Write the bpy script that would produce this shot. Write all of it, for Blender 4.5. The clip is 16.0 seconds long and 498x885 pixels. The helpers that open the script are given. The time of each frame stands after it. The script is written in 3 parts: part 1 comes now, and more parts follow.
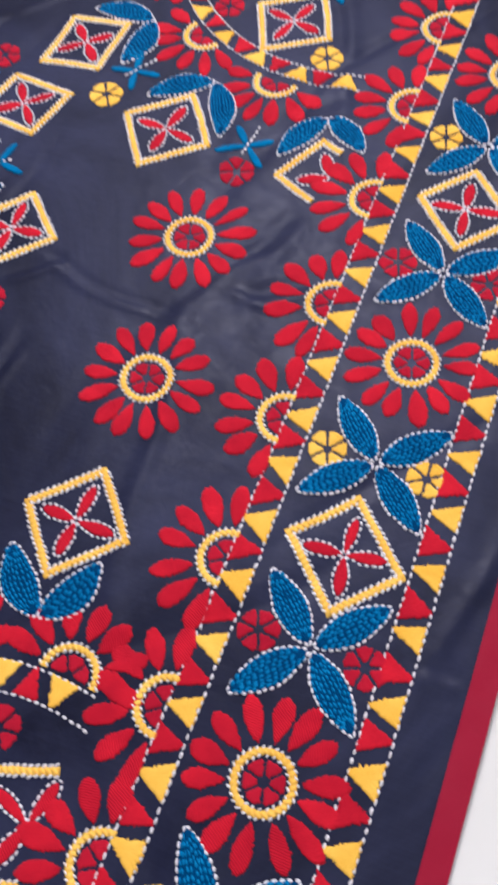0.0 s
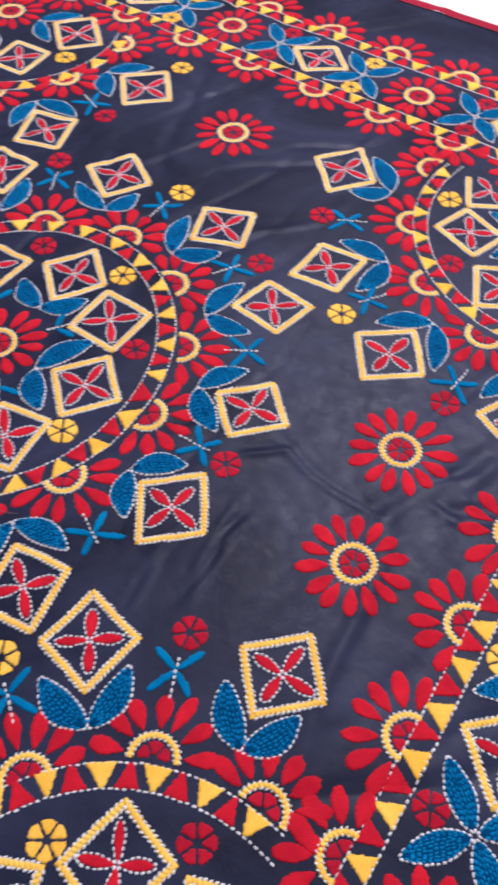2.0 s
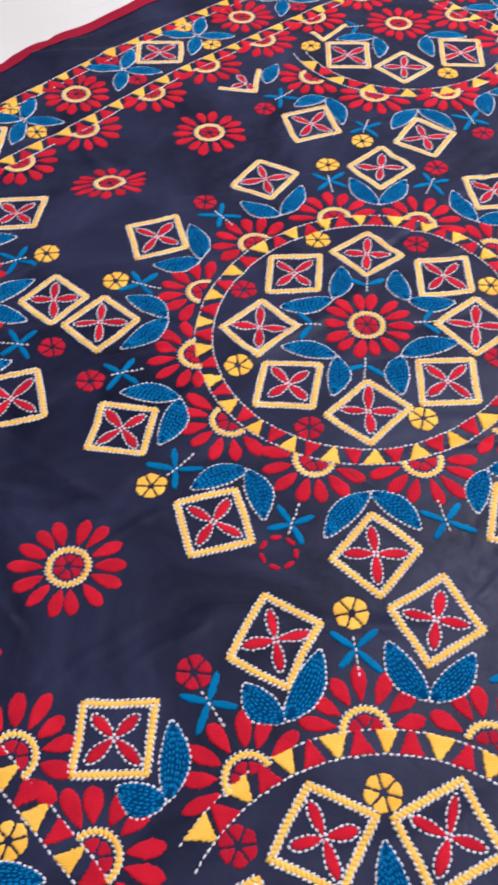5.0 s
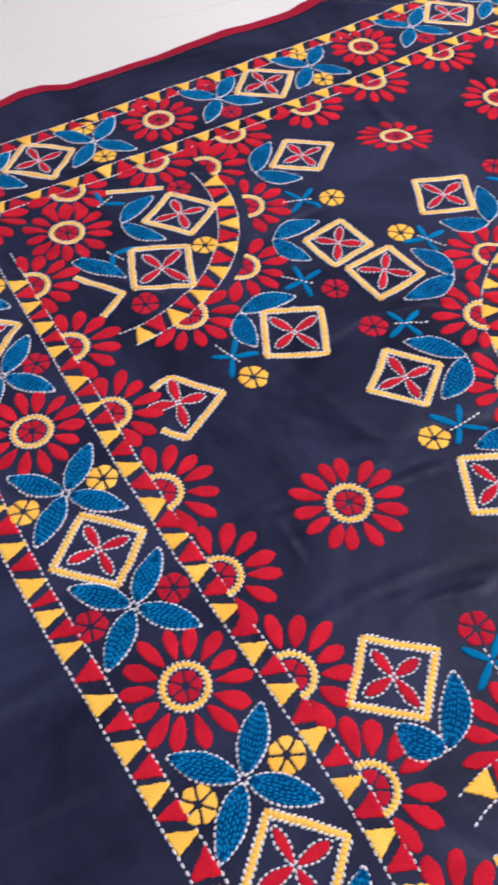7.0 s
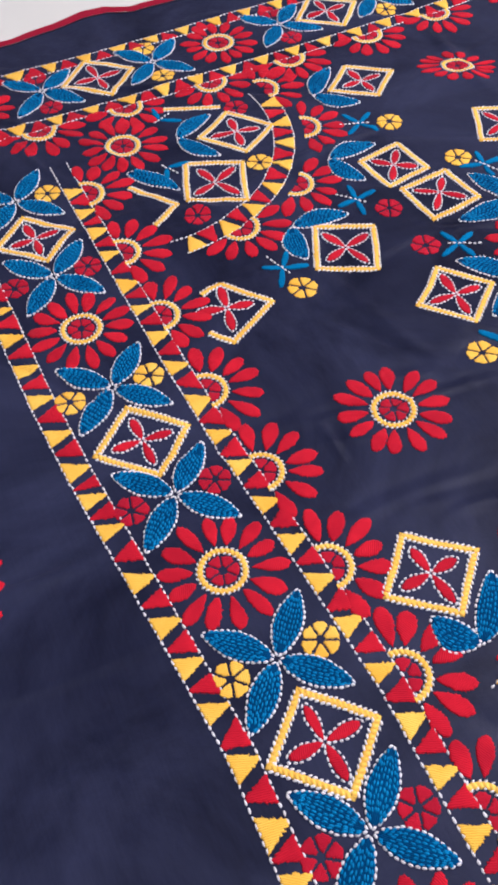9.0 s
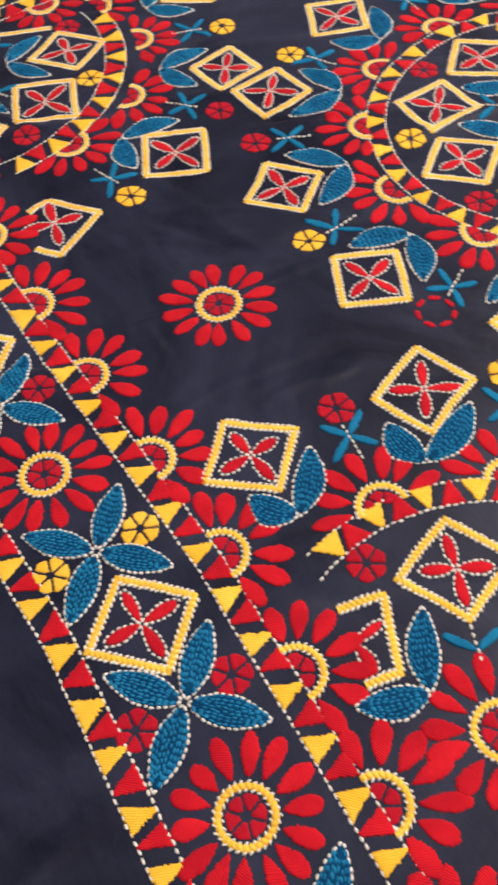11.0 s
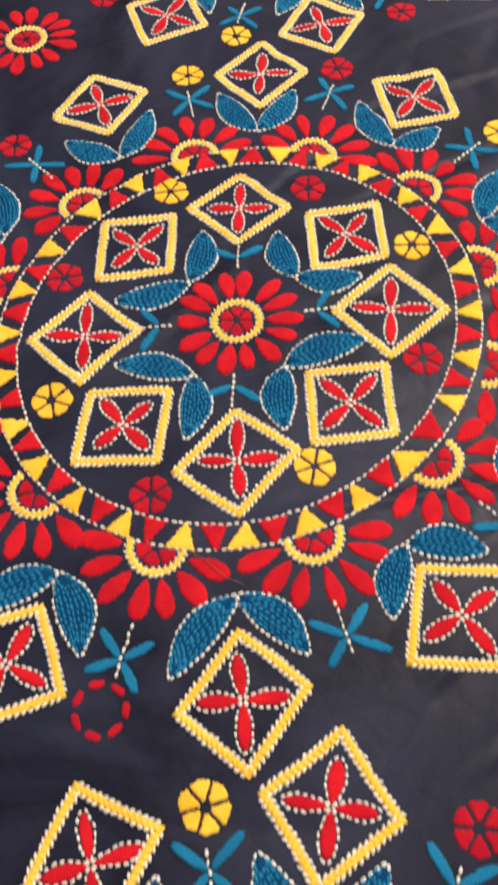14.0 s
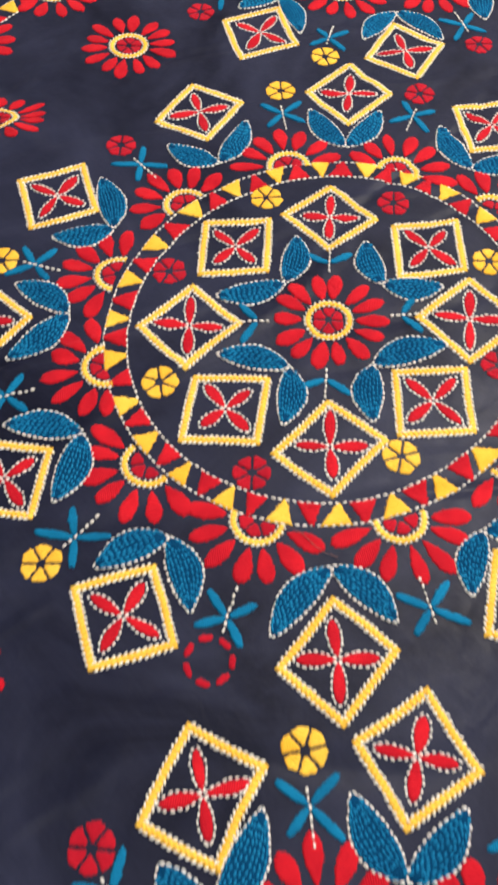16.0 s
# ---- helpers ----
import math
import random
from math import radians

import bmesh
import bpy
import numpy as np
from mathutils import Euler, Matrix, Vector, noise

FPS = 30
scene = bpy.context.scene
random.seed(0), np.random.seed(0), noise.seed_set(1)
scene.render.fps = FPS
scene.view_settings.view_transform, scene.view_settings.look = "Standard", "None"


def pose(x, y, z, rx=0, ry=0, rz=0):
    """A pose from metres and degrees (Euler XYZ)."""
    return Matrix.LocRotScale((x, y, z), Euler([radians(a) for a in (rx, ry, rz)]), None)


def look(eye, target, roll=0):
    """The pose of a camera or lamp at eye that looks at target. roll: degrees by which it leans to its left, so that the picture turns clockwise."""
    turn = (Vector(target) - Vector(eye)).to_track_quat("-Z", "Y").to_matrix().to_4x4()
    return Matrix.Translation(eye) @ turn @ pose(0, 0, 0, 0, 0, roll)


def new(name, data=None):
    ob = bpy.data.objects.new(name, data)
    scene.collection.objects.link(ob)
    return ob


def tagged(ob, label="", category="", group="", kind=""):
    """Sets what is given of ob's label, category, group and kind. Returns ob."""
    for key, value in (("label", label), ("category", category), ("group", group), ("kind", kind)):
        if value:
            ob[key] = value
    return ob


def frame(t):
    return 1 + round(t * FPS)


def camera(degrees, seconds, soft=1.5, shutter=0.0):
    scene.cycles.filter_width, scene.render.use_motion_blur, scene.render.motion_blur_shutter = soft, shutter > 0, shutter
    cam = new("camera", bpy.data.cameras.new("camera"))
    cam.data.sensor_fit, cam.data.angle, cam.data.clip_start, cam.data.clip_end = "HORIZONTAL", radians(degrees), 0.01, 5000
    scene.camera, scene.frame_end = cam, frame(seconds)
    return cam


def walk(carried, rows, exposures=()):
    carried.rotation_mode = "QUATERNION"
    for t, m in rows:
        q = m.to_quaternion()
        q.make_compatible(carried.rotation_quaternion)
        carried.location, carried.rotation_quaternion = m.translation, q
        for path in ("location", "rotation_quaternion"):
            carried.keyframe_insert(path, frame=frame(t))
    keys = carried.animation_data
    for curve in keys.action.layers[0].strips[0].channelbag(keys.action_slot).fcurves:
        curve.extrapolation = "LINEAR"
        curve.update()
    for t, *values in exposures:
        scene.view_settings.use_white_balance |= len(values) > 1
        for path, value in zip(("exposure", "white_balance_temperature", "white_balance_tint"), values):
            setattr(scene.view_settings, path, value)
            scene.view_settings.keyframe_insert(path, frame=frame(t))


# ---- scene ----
cam = camera(32.07, 16.0, soft=3.0, shutter=0.5)
PATH = [
    (0, (0.2928, -0.7348, 0.5931), (0.5186, 0.1396, -1.1914), -10.44),
    (0.5, (0.2660, -0.7238, 0.6349), (0.5253, 0.2364, -1.1002), -9.22),
    (1, (0.2360, -0.7150, 0.6592), (0.5104, 0.3069, -1.0380), -6.40),
    (1.5, (0.1902, -0.7082, 0.6994), (0.4834, 0.3842, -0.9501), -2.03),
    (2, (0.1282, -0.7170, 0.7293), (0.3970, 0.4359, -0.8827), 1.10),
    (2.5, (0.0675, -0.7205, 0.7336), (0.2551, 0.4634, -0.8674), 2.19),
    (3, (0.0337, -0.7266, 0.7392), (0.1387, 0.4834, -0.8498), 2.02),
    (3.5, (0.0036, -0.7337, 0.7531), (0.0355, 0.5037, -0.8178), 1.21),
    (3.7, (-0.0046, -0.7358, 0.7574), (0.0058, 0.5037, -0.8122), 1.02),
    (5.8, (-0.1423, -0.7821, 0.7079), (-0.3375, 0.4292, -0.8716), -0.02),
    (6, (-0.1617, -0.7901, 0.7051), (-0.3823, 0.4165, -0.8746), 0.31),
    (6.5, (-0.1930, -0.7970, 0.6995), (-0.4935, 0.3839, -0.8864), -0.70),
    (7, (-0.2354, -0.8164, 0.6938), (-0.6090, 0.3412, -0.8937), -1.44),
    (7.5, (-0.2458, -0.8358, 0.6892), (-0.6735, 0.3006, -0.8999), -2.55),
    (8, (-0.2296, -0.8510, 0.6846), (-0.6783, 0.2748, -0.9064), -2.66),
    (8.2, (-0.2281, -0.8586, 0.6775), (-0.6769, 0.2633, -0.9161), -2.54),
    (10.3, (-0.1544, -0.8917, 0.6192), (-0.5818, 0.1681, -1.0222), -1.05),
    (10.5, (-0.1315, -0.8850, 0.6169), (-0.5529, 0.1725, -1.0276), -2.81),
    (11, (-0.0781, -0.8866, 0.6080), (-0.4560, 0.1658, -1.0502), -5.85),
    (11.5, (-0.0295, -0.8659, 0.6217), (-0.3461, 0.1998, -1.0409), -8.08),
    (12, (0.0256, -0.8223, 0.6123), (-0.2337, 0.2450, -1.0591), -10.03),
    (12.5, (0.0897, -0.7383, 0.5429), (-0.1085, 0.3144, -1.1460), -9.37),
    (13, (0.1024, -0.6616, 0.5090), (-0.0395, 0.3584, -1.2055), -7.98),
    (13.5, (0.0681, -0.5459, 0.5422), (-0.0344, 0.4568, -1.1852), -6.22),
    (14, (0.0352, -0.4567, 0.5754), (-0.0366, 0.5555, -1.1481), -4.16),
    (14.5, (0.0244, -0.4196, 0.5944), (-0.0326, 0.6071, -1.1210), -2.84),
    (15, (-0.0077, -0.4173, 0.6064), (-0.0616, 0.6026, -1.1132), -1.54),
    (15.5, (-0.0395, -0.4312, 0.6106), (-0.1039, 0.5935, -1.1058), -0.82),
    (16, (-0.0509, -0.5056, 0.6254), (-0.0922, 0.5151, -1.0940), 0.91),
]
walk(cam, [(t, look(eye, target, roll)) for t, eye, target, roll in PATH],
     [(0, -0.02, 5650, 23), (3.7, 0.0, 5650, 24), (6.0, 0.17, 5650, 25), (8.2, 0.2, 5650, 25), (10.2, 0.34, 5700, 22), (11.0, 0.24, 7300, 13), (12.0, 0.3, 7100, 8), (13.0, 0.22, 7600, 11), (15.0, 0.18, 7700, 11), (16.0, 0.25, 6900, 9)])

# ---------------------------------------------------------------- light
world = bpy.data.worlds.new("room_world")
world.use_nodes = True
world.node_tree.nodes["Background"].inputs["Color"].default_value = (0.9, 0.95, 1.0, 1)
world.node_tree.nodes["Background"].inputs["Strength"].default_value = 0.3
scene.world = world


def area_lamp(name, eye, target, sx, sy, watts, colour):
    lamp = bpy.data.lights.new(name, "AREA")
    lamp.shape, lamp.size, lamp.size_y, lamp.energy, lamp.color = "RECTANGLE", sx, sy, watts, colour
    ob = new(name, lamp)
    ob.matrix_world = look(eye, target)
    return ob


# unseen lamp, placed from the highlight it leaves on the cloth
area_lamp("unseen_overhead_lamp", (1.2, 1.2, 2.55), (0.5, 0.4, 0.0), 0.7, 0.5, 118, (1.0, 0.95, 0.9))
# added fill with no known source, evens out the light on the cloth
area_lamp("unseen_overhead_lamp", (0.1, -1.5, 2.6), (0.0, -0.1, 0.0), 1.2, 0.6, 41, (0.96, 0.97, 1.0))

# ---------------------------------------------------------------- materials


def material(name, colour, rough=0.6, spec=0.4):
    m = bpy.data.materials.new(name)
    m.use_nodes = True
    b = m.node_tree.nodes["Principled BSDF"]
    b.inputs["Base Color"].default_value = (*colour, 1)
    b.inputs["Roughness"].default_value = rough
    b.inputs["Specular IOR Level"].default_value = spec
    return m, m.node_tree, b


def node(tree, kind, links=(), **values):
    n = tree.nodes.new(kind)
    for key, value in values.items():
        n.inputs[key].default_value = value
    for key, source in links:
        tree.links.new(source, n.inputs[key])
    return n


def mixed(tree, fac, a, b):
    n = tree.nodes.new("ShaderNodeMix")
    n.data_type = "RGBA"
    tree.links.new(fac, n.inputs[0])
    for slot, v in ((6, a), (7, b)):
        if isinstance(v, tuple):
            n.inputs[slot].default_value = (*v, 1)
        else:
            tree.links.new(v, n.inputs[slot])
    return n.outputs[2]


def ranged(tree, source, lo, hi, a=0.0, b=1.0):
    n = node(tree, "ShaderNodeMapRange", [("Value", source)])
    for key, v in (("From Min", lo), ("From Max", hi), ("To Min", a), ("To Max", b)):
        n.inputs[key].default_value = v
    return n.outputs["Result"]


def thread(name, colour, dark, pitch, rough=0.7, sheen=0.04, bump=0.6, wander=3.0):
    """Stranded cotton: fine lines of thread across the piece, shade between them put into the colour, and a slow change
    of tone.
    """
    m, t, b = material(name, colour, rough, 0.06)
    uv = t.nodes.new("ShaderNodeUVMap")
    pos = t.nodes.new("ShaderNodeNewGeometry").outputs["Position"]
    wob = node(t, "ShaderNodeTexNoise", [("Vector", pos)], Scale=260.0, Detail=2.0)
    wave = t.nodes.new("ShaderNodeTexWave")
    wave.bands_direction = "Y"
    t.links.new(uv.outputs["UV"], wave.inputs["Vector"])
    wave.inputs["Scale"].default_value = 0.314 / pitch
    wave.inputs["Distortion"].default_value = wander
    wave.inputs["Detail"].default_value = 1.5
    wave.inputs["Detail Scale"].default_value = 1.5
    slow = node(t, "ShaderNodeTexNoise", [("Vector", pos)], Scale=38.0, Detail=3.0)
    rnd = t.nodes.new("ShaderNodeObjectInfo").outputs["Random"]
    isl = t.nodes.new("ShaderNodeNewGeometry").outputs["Random Per Island"]
    f1 = ranged(t, slow.outputs["Fac"], 0.3, 0.7, 0.0, 0.55)
    add = node(t, "ShaderNodeMath", [(0, f1), (1, ranged(t, rnd, 0, 1, 0.0, 0.2))])
    add2 = node(t, "ShaderNodeMath", [(0, add.outputs[0]), (1, ranged(t, isl, 0, 1, 0.0, 0.25))])
    # darker colour in the troughs of the wave, as shade between the threads
    lines = node(t, "ShaderNodeMath", [(0, add2.outputs[0]), (1, ranged(t, wave.outputs["Fac"], 0.0, 0.5, 0.45, 0.0))])
    t.links.new(mixed(t, lines.outputs[0], colour, dark), b.inputs["Base Color"])
    hgt = node(t, "ShaderNodeMath", [(0, wave.outputs["Fac"]), (1, wob.outputs["Fac"])])
    bp = node(t, "ShaderNodeBump", [("Height", hgt.outputs[0])], Strength=bump, Distance=0.0005)
    t.links.new(bp.outputs["Normal"], b.inputs["Normal"])
    b.inputs["Sheen Weight"].default_value = sheen
    b.inputs["Sheen Roughness"].default_value = 0.5
    return m


RED = thread("red_thread", (0.72, 0.015, 0.026), (0.36, 0.005, 0.016), 0.0016)
DARK_RED = thread("deep_red_thread", (0.60, 0.012, 0.028), (0.34, 0.006, 0.020), 0.0010)
YELLOW = thread("yellow_thread", (0.95, 0.63, 0.10), (0.80, 0.40, 0.03), 0.0016)
CORD = thread("yellow_cord", (0.96, 0.65, 0.12), (0.78, 0.42, 0.05), 0.0043, 0.7, 0.06, 0.7, 1.0)
WHITE = thread("white_thread", (0.88, 0.86, 0.83), (0.70, 0.67, 0.62), 0.0008, 0.7)
BLUE = thread("blue_thread", (0.010, 0.26, 0.50), (0.004, 0.15, 0.33), 0.0011, 0.75, 0.0)
BRIGHT = thread("bright_blue_thread", (0.003, 0.20, 0.40), (0.001, 0.11, 0.24), 0.0015, 0.75, 0.0)


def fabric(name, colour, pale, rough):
    """Thin plain weave with a faint gloss and fine weave relief; its cloudy tone also holds wrinkle sheen as paler
    colour.
    """
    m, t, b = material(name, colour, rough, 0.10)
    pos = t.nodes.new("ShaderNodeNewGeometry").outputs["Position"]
    turn = node(t, "ShaderNodeMapping", [("Vector", pos)])
    turn.inputs["Rotation"].default_value = (0, 0, radians(45))
    sheen_cloud = node(t, "ShaderNodeTexNoise", [("Vector", pos)], Scale=5.0, Detail=7.0, Roughness=0.66, Distortion=0.9)
    warp = t.nodes.new("ShaderNodeTexWave")
    warp.bands_direction = "X"
    weft = t.nodes.new("ShaderNodeTexWave")
    weft.bands_direction = "Y"
    for w in (warp, weft):
        t.links.new(turn.outputs["Vector"], w.inputs["Vector"])
        w.inputs["Scale"].default_value = 420.0
        w.inputs["Distortion"].default_value = 1.2
    grain = node(t, "ShaderNodeTexNoise", [("Vector", pos)], Scale=420.0, Detail=3.0)
    slub = node(t, "ShaderNodeMapping", [("Vector", turn.outputs["Vector"])])
    slub.inputs["Scale"].default_value = (30, 420, 1)
    slubs = node(t, "ShaderNodeTexNoise", [("Vector", slub.outputs["Vector"])], Scale=1.0, Detail=3.0)
    crumple = node(t, "ShaderNodeTexNoise", [("Vector", pos)], Scale=55.0, Detail=6.0, Roughness=0.68, Distortion=0.6)
    # paler clouds: uneven tone of the thin cloth plus wrinkle sheen, mixed into the colour
    f = ranged(t, sheen_cloud.outputs["Fac"], 0.34, 0.70, 0.0, 0.85)
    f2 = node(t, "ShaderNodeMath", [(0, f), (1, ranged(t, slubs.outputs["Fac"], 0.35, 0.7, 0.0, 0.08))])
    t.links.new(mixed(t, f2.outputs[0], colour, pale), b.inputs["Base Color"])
    h1 = node(t, "ShaderNodeMath", [(0, warp.outputs["Fac"]), (1, weft.outputs["Fac"])])
    h2 = node(t, "ShaderNodeMath", [(0, h1.outputs[0]), (1, grain.outputs["Fac"])])
    bump1 = node(t, "ShaderNodeBump", [("Height", h2.outputs[0])], Strength=0.09, Distance=0.0003)
    bump2 = node(t, "ShaderNodeBump", [("Height", crumple.outputs["Fac"]), ("Normal", bump1.outputs["Normal"])], Strength=0.19, Distance=0.003)
    t.links.new(bump2.outputs["Normal"], b.inputs["Normal"])
    t.links.new(ranged(t, crumple.outputs["Fac"], 0.35, 0.65, rough - 0.06, rough + 0.1), b.inputs["Roughness"])
    b.inputs["Sheen Weight"].default_value = 0.022
    b.inputs["Sheen Roughness"].default_value = 0.4
    b.inputs["Sheen Tint"].default_value = (0.6, 0.7, 1.0, 1)
    return m


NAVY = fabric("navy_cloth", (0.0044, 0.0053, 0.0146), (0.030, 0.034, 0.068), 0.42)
HEM_RED = fabric("red_hem_cloth", (0.25, 0.006, 0.020), (0.31, 0.009, 0.028), 0.6)


def plaster(name, colour, scale, rough):
    m, t, b = material(name, colour, rough, 0.3)
    pos = t.nodes.new("ShaderNodeNewGeometry").outputs["Position"]
    n1 = node(t, "ShaderNodeTexNoise", [("Vector", pos)], Scale=scale, Detail=6.0)
    n2 = node(t, "ShaderNodeTexNoise", [("Vector", pos)], Scale=scale * 25, Detail=4.0)
    t.links.new(mixed(t, ranged(t, n1.outputs["Fac"], 0.3, 0.7), tuple(0.93 * c for c in colour), colour), b.inputs["Base Color"])
    bp = node(t, "ShaderNodeBump", [("Height", n2.outputs["Fac"])], Strength=0.1, Distance=0.001)
    t.links.new(bp.outputs["Normal"], b.inputs["Normal"])
    return m


def marble(name):
    """Polished white stone with a few thin grey veins."""
    m, t, b = material(name, (0.80, 0.79, 0.77), 0.25, 0.4)
    pos = t.nodes.new("ShaderNodeNewGeometry").outputs["Position"]
    wob = node(t, "ShaderNodeTexNoise", [("Vector", pos)], Scale=3.2, Detail=6.0)
    across = node(t, "ShaderNodeVectorMath", [(0, pos)])
    across.operation = "DOT_PRODUCT"
    across.inputs[1].default_value = (-0.663, 0.749, 0.0)
    bend = node(t, "ShaderNodeMath", [(0, across.outputs["Value"]), (1, ranged(t, wob.outputs["Fac"], 0.3, 0.7, -0.02, 0.02))])
    off = node(t, "ShaderNodeMath", [(0, bend.outputs[0])])
    off.operation = "SUBTRACT"
    off.inputs[1].default_value = 0.905
    width = node(t, "ShaderNodeMath", [(0, off.outputs[0])])
    width.operation = "ABSOLUTE"
    vein = node(t, "ShaderNodeMath", [(0, ranged(t, width.outputs[0], 0.0, 0.0016, 0.3, 0.0)), (1, ranged(t, wob.outputs["Fac"], 0.42, 0.60))])
    vein.operation = "MULTIPLY"
    base = mixed(t, ranged(t, wob.outputs["Fac"], 0.3, 0.7), (0.65, 0.64, 0.54), (0.70, 0.69, 0.59))
    t.links.new(mixed(t, vein.outputs[0], base, (0.30, 0.30, 0.29)), b.inputs["Base Color"])
    return m


MARBLE = marble("white_marble")
# grey set low so the unseen room reflects less into the cloth
UNSEEN_GREY = plaster("unseen_wall_grey", (0.34, 0.33, 0.32), 2.0, 0.8)

# ---------------------------------------------------------------- drape of the cloth
R2 = 0.5 ** 0.5
rng = np.random.default_rng(7)
CREASES = []
for k in range(210):
    CREASES.append((rng.uniform(-1.0, 1.0), rng.uniform(-1.1, 1.0), rng.normal(0.75, 0.45), rng.uniform(0.05, 0.17),
                    rng.uniform(0.005, 0.011), rng.choice([-1, 1]) * rng.uniform(0.0010, 0.0032)))


# longer folds: ends, width and height
FOLDS = ((-0.361, -0.398, -0.285, -0.352, 0.0034, 0.0040), (-0.290, -0.357, -0.214, -0.285, 0.0034, 0.0040), (-0.207, -0.448, -0.163, -0.407, 0.0040, 0.0042), (0.096, -0.361, 0.136, -0.316, 0.0040, 0.0042), (0.156, -0.360, 0.203, -0.309, 0.0032, 0.0034),
         (0.198, -0.313, 0.229, -0.288, 0.0040, 0.0040), (0.274, -0.196, 0.303, -0.247, 0.0030, 0.0030), (0.297, -0.241, 0.360, -0.314, 0.0028, 0.0030), (-0.344, -0.396, -0.311, -0.423, 0.0035, 0.0036), (-0.541, -0.648, -0.499, -0.612, 0.0040, 0.0042),
         (0.239, -0.205, 0.291, -0.215, 0.0040, 0.0040), (0.407, -0.308, 0.433, -0.341, 0.0040, 0.0035), (0.398, -0.655, 0.412, -0.674, 0.0035, 0.0035), (-0.321, -0.324, -0.260, -0.294, 0.0050, 0.0028), (-0.177, -0.429, -0.144, -0.402, 0.0040, 0.0032),
         (0.425, -0.275, 0.462, -0.262, 0.005, 0.0013), (0.418, -0.290, 0.470, -0.283, 0.005, 0.0014), (0.430, -0.305, 0.475, -0.312, 0.005, 0.0013), (0.436, -0.262, 0.452, -0.318, 0.005, 0.0013), (0.405, -0.335, 0.440, -0.328, 0.005, 0.0012), (0.160, -0.280, 0.085, -0.362, 0.005, 0.0028), (0.225, -0.262, 0.160, -0.350, 0.005, 0.0028), (-0.550, -0.680, -0.470, -0.570, 0.007, 0.0030),
         (-0.300, -0.495, -0.200, -0.400, 0.006, 0.0024), (-0.250, -0.455, -0.140, -0.392, 0.006, 0.0026), (-0.350, -0.425, -0.260, -0.370, 0.006, 0.0020), (0.440, -0.300, 0.500, -0.270, 0.008, 0.0030),
         (0.430, -0.330, 0.480, -0.340, 0.006, 0.0030), (-0.420, 0.330, -0.300, 0.210, 0.010, 0.0040), (0.200, 0.480, 0.420, 0.420, 0.008, 0.0022))


STEP = 0.003


def drape(x, y):
    """Height of the cloth over the floor plane: slow swells and short soft creases."""
    x, y = np.asarray(x, float), np.asarray(y, float)
    z = 0.0010 * np.sin(5.1 * x + 2.3 * y + 0.4) * np.cos(3.7 * y - 1.9 * x) + 0.0006 * np.sin(13 * x - 7 * y) * np.sin(11 * y + 5 * x + 1)
    for cx, cy, a, ln, w, amp in CREASES:
        near = tuple(slice(max(0, int((c + 1.7 - 3 * ln) / STEP)), max(0, int((c + 1.7 + 3 * ln) / STEP))) for c in (cx, cy))
        dx, dy = x[near] - cx, y[near] - cy
        u, v = dx * math.cos(a) + dy * math.sin(a), -dx * math.sin(a) + dy * math.cos(a)
        v = v + 0.25 * ln * np.sin(u / ln * 1.7)
        z[near] += amp * np.exp(-(u / ln) ** 2) * np.exp(-(v / w) ** 2)
    for x0, y0, x1, y1, w, amp in FOLDS:
        ln = math.hypot(x1 - x0, y1 - y0) / 2
        a = math.atan2(y1 - y0, x1 - x0)
        dx, dy = x - (x0 + x1) / 2, y - (y0 + y1) / 2
        u, v = dx * math.cos(a) + dy * math.sin(a), -dx * math.sin(a) + dy * math.cos(a)
        v = v + 0.003 * np.sin(u * 34 + x0 * 90)
        z += np.exp(-(u / ln) ** 4) * 0.6 * amp * (np.exp(-(v / w) ** 2) - 0.6 * np.exp(-((v - 2.2 * w) / (1.3 * w)) ** 2))
    v = (x - y) * R2
    edge = np.clip((np.abs(v) - 0.70) / 0.1, 0, 1)
    z += edge * 0.0022 * (1 + np.sin(17 * (x + y) * R2 + 2 * np.sin(5 * (x + y))))
    return z


GX, GY = np.arange(-1.7, 1.7, STEP), np.arange(-1.7, 1.7, STEP)
FIELD = drape(*np.meshgrid(GX, GY, indexing="ij"))


def lift(x, y):
    i, j = (np.asarray(x) + 1.7) / STEP, (np.asarray(y) + 1.7) / STEP
    i, j = np.clip(i, 0, len(GX) - 2), np.clip(j, 0, len(GY) - 2)
    a, b = i.astype(int), j.astype(int)
    fx, fy = i - a, j - b
    return (FIELD[a, b] * (1 - fx) + FIELD[a + 1, b] * fx) * (1 - fy) + (FIELD[a, b + 1] * (1 - fx) + FIELD[a + 1, b + 1] * fx) * fy


# ---------------------------------------------------------------- mesh helpers


PUCKER = []  # where the cloth is gathered: place, heading and how far it is drawn together


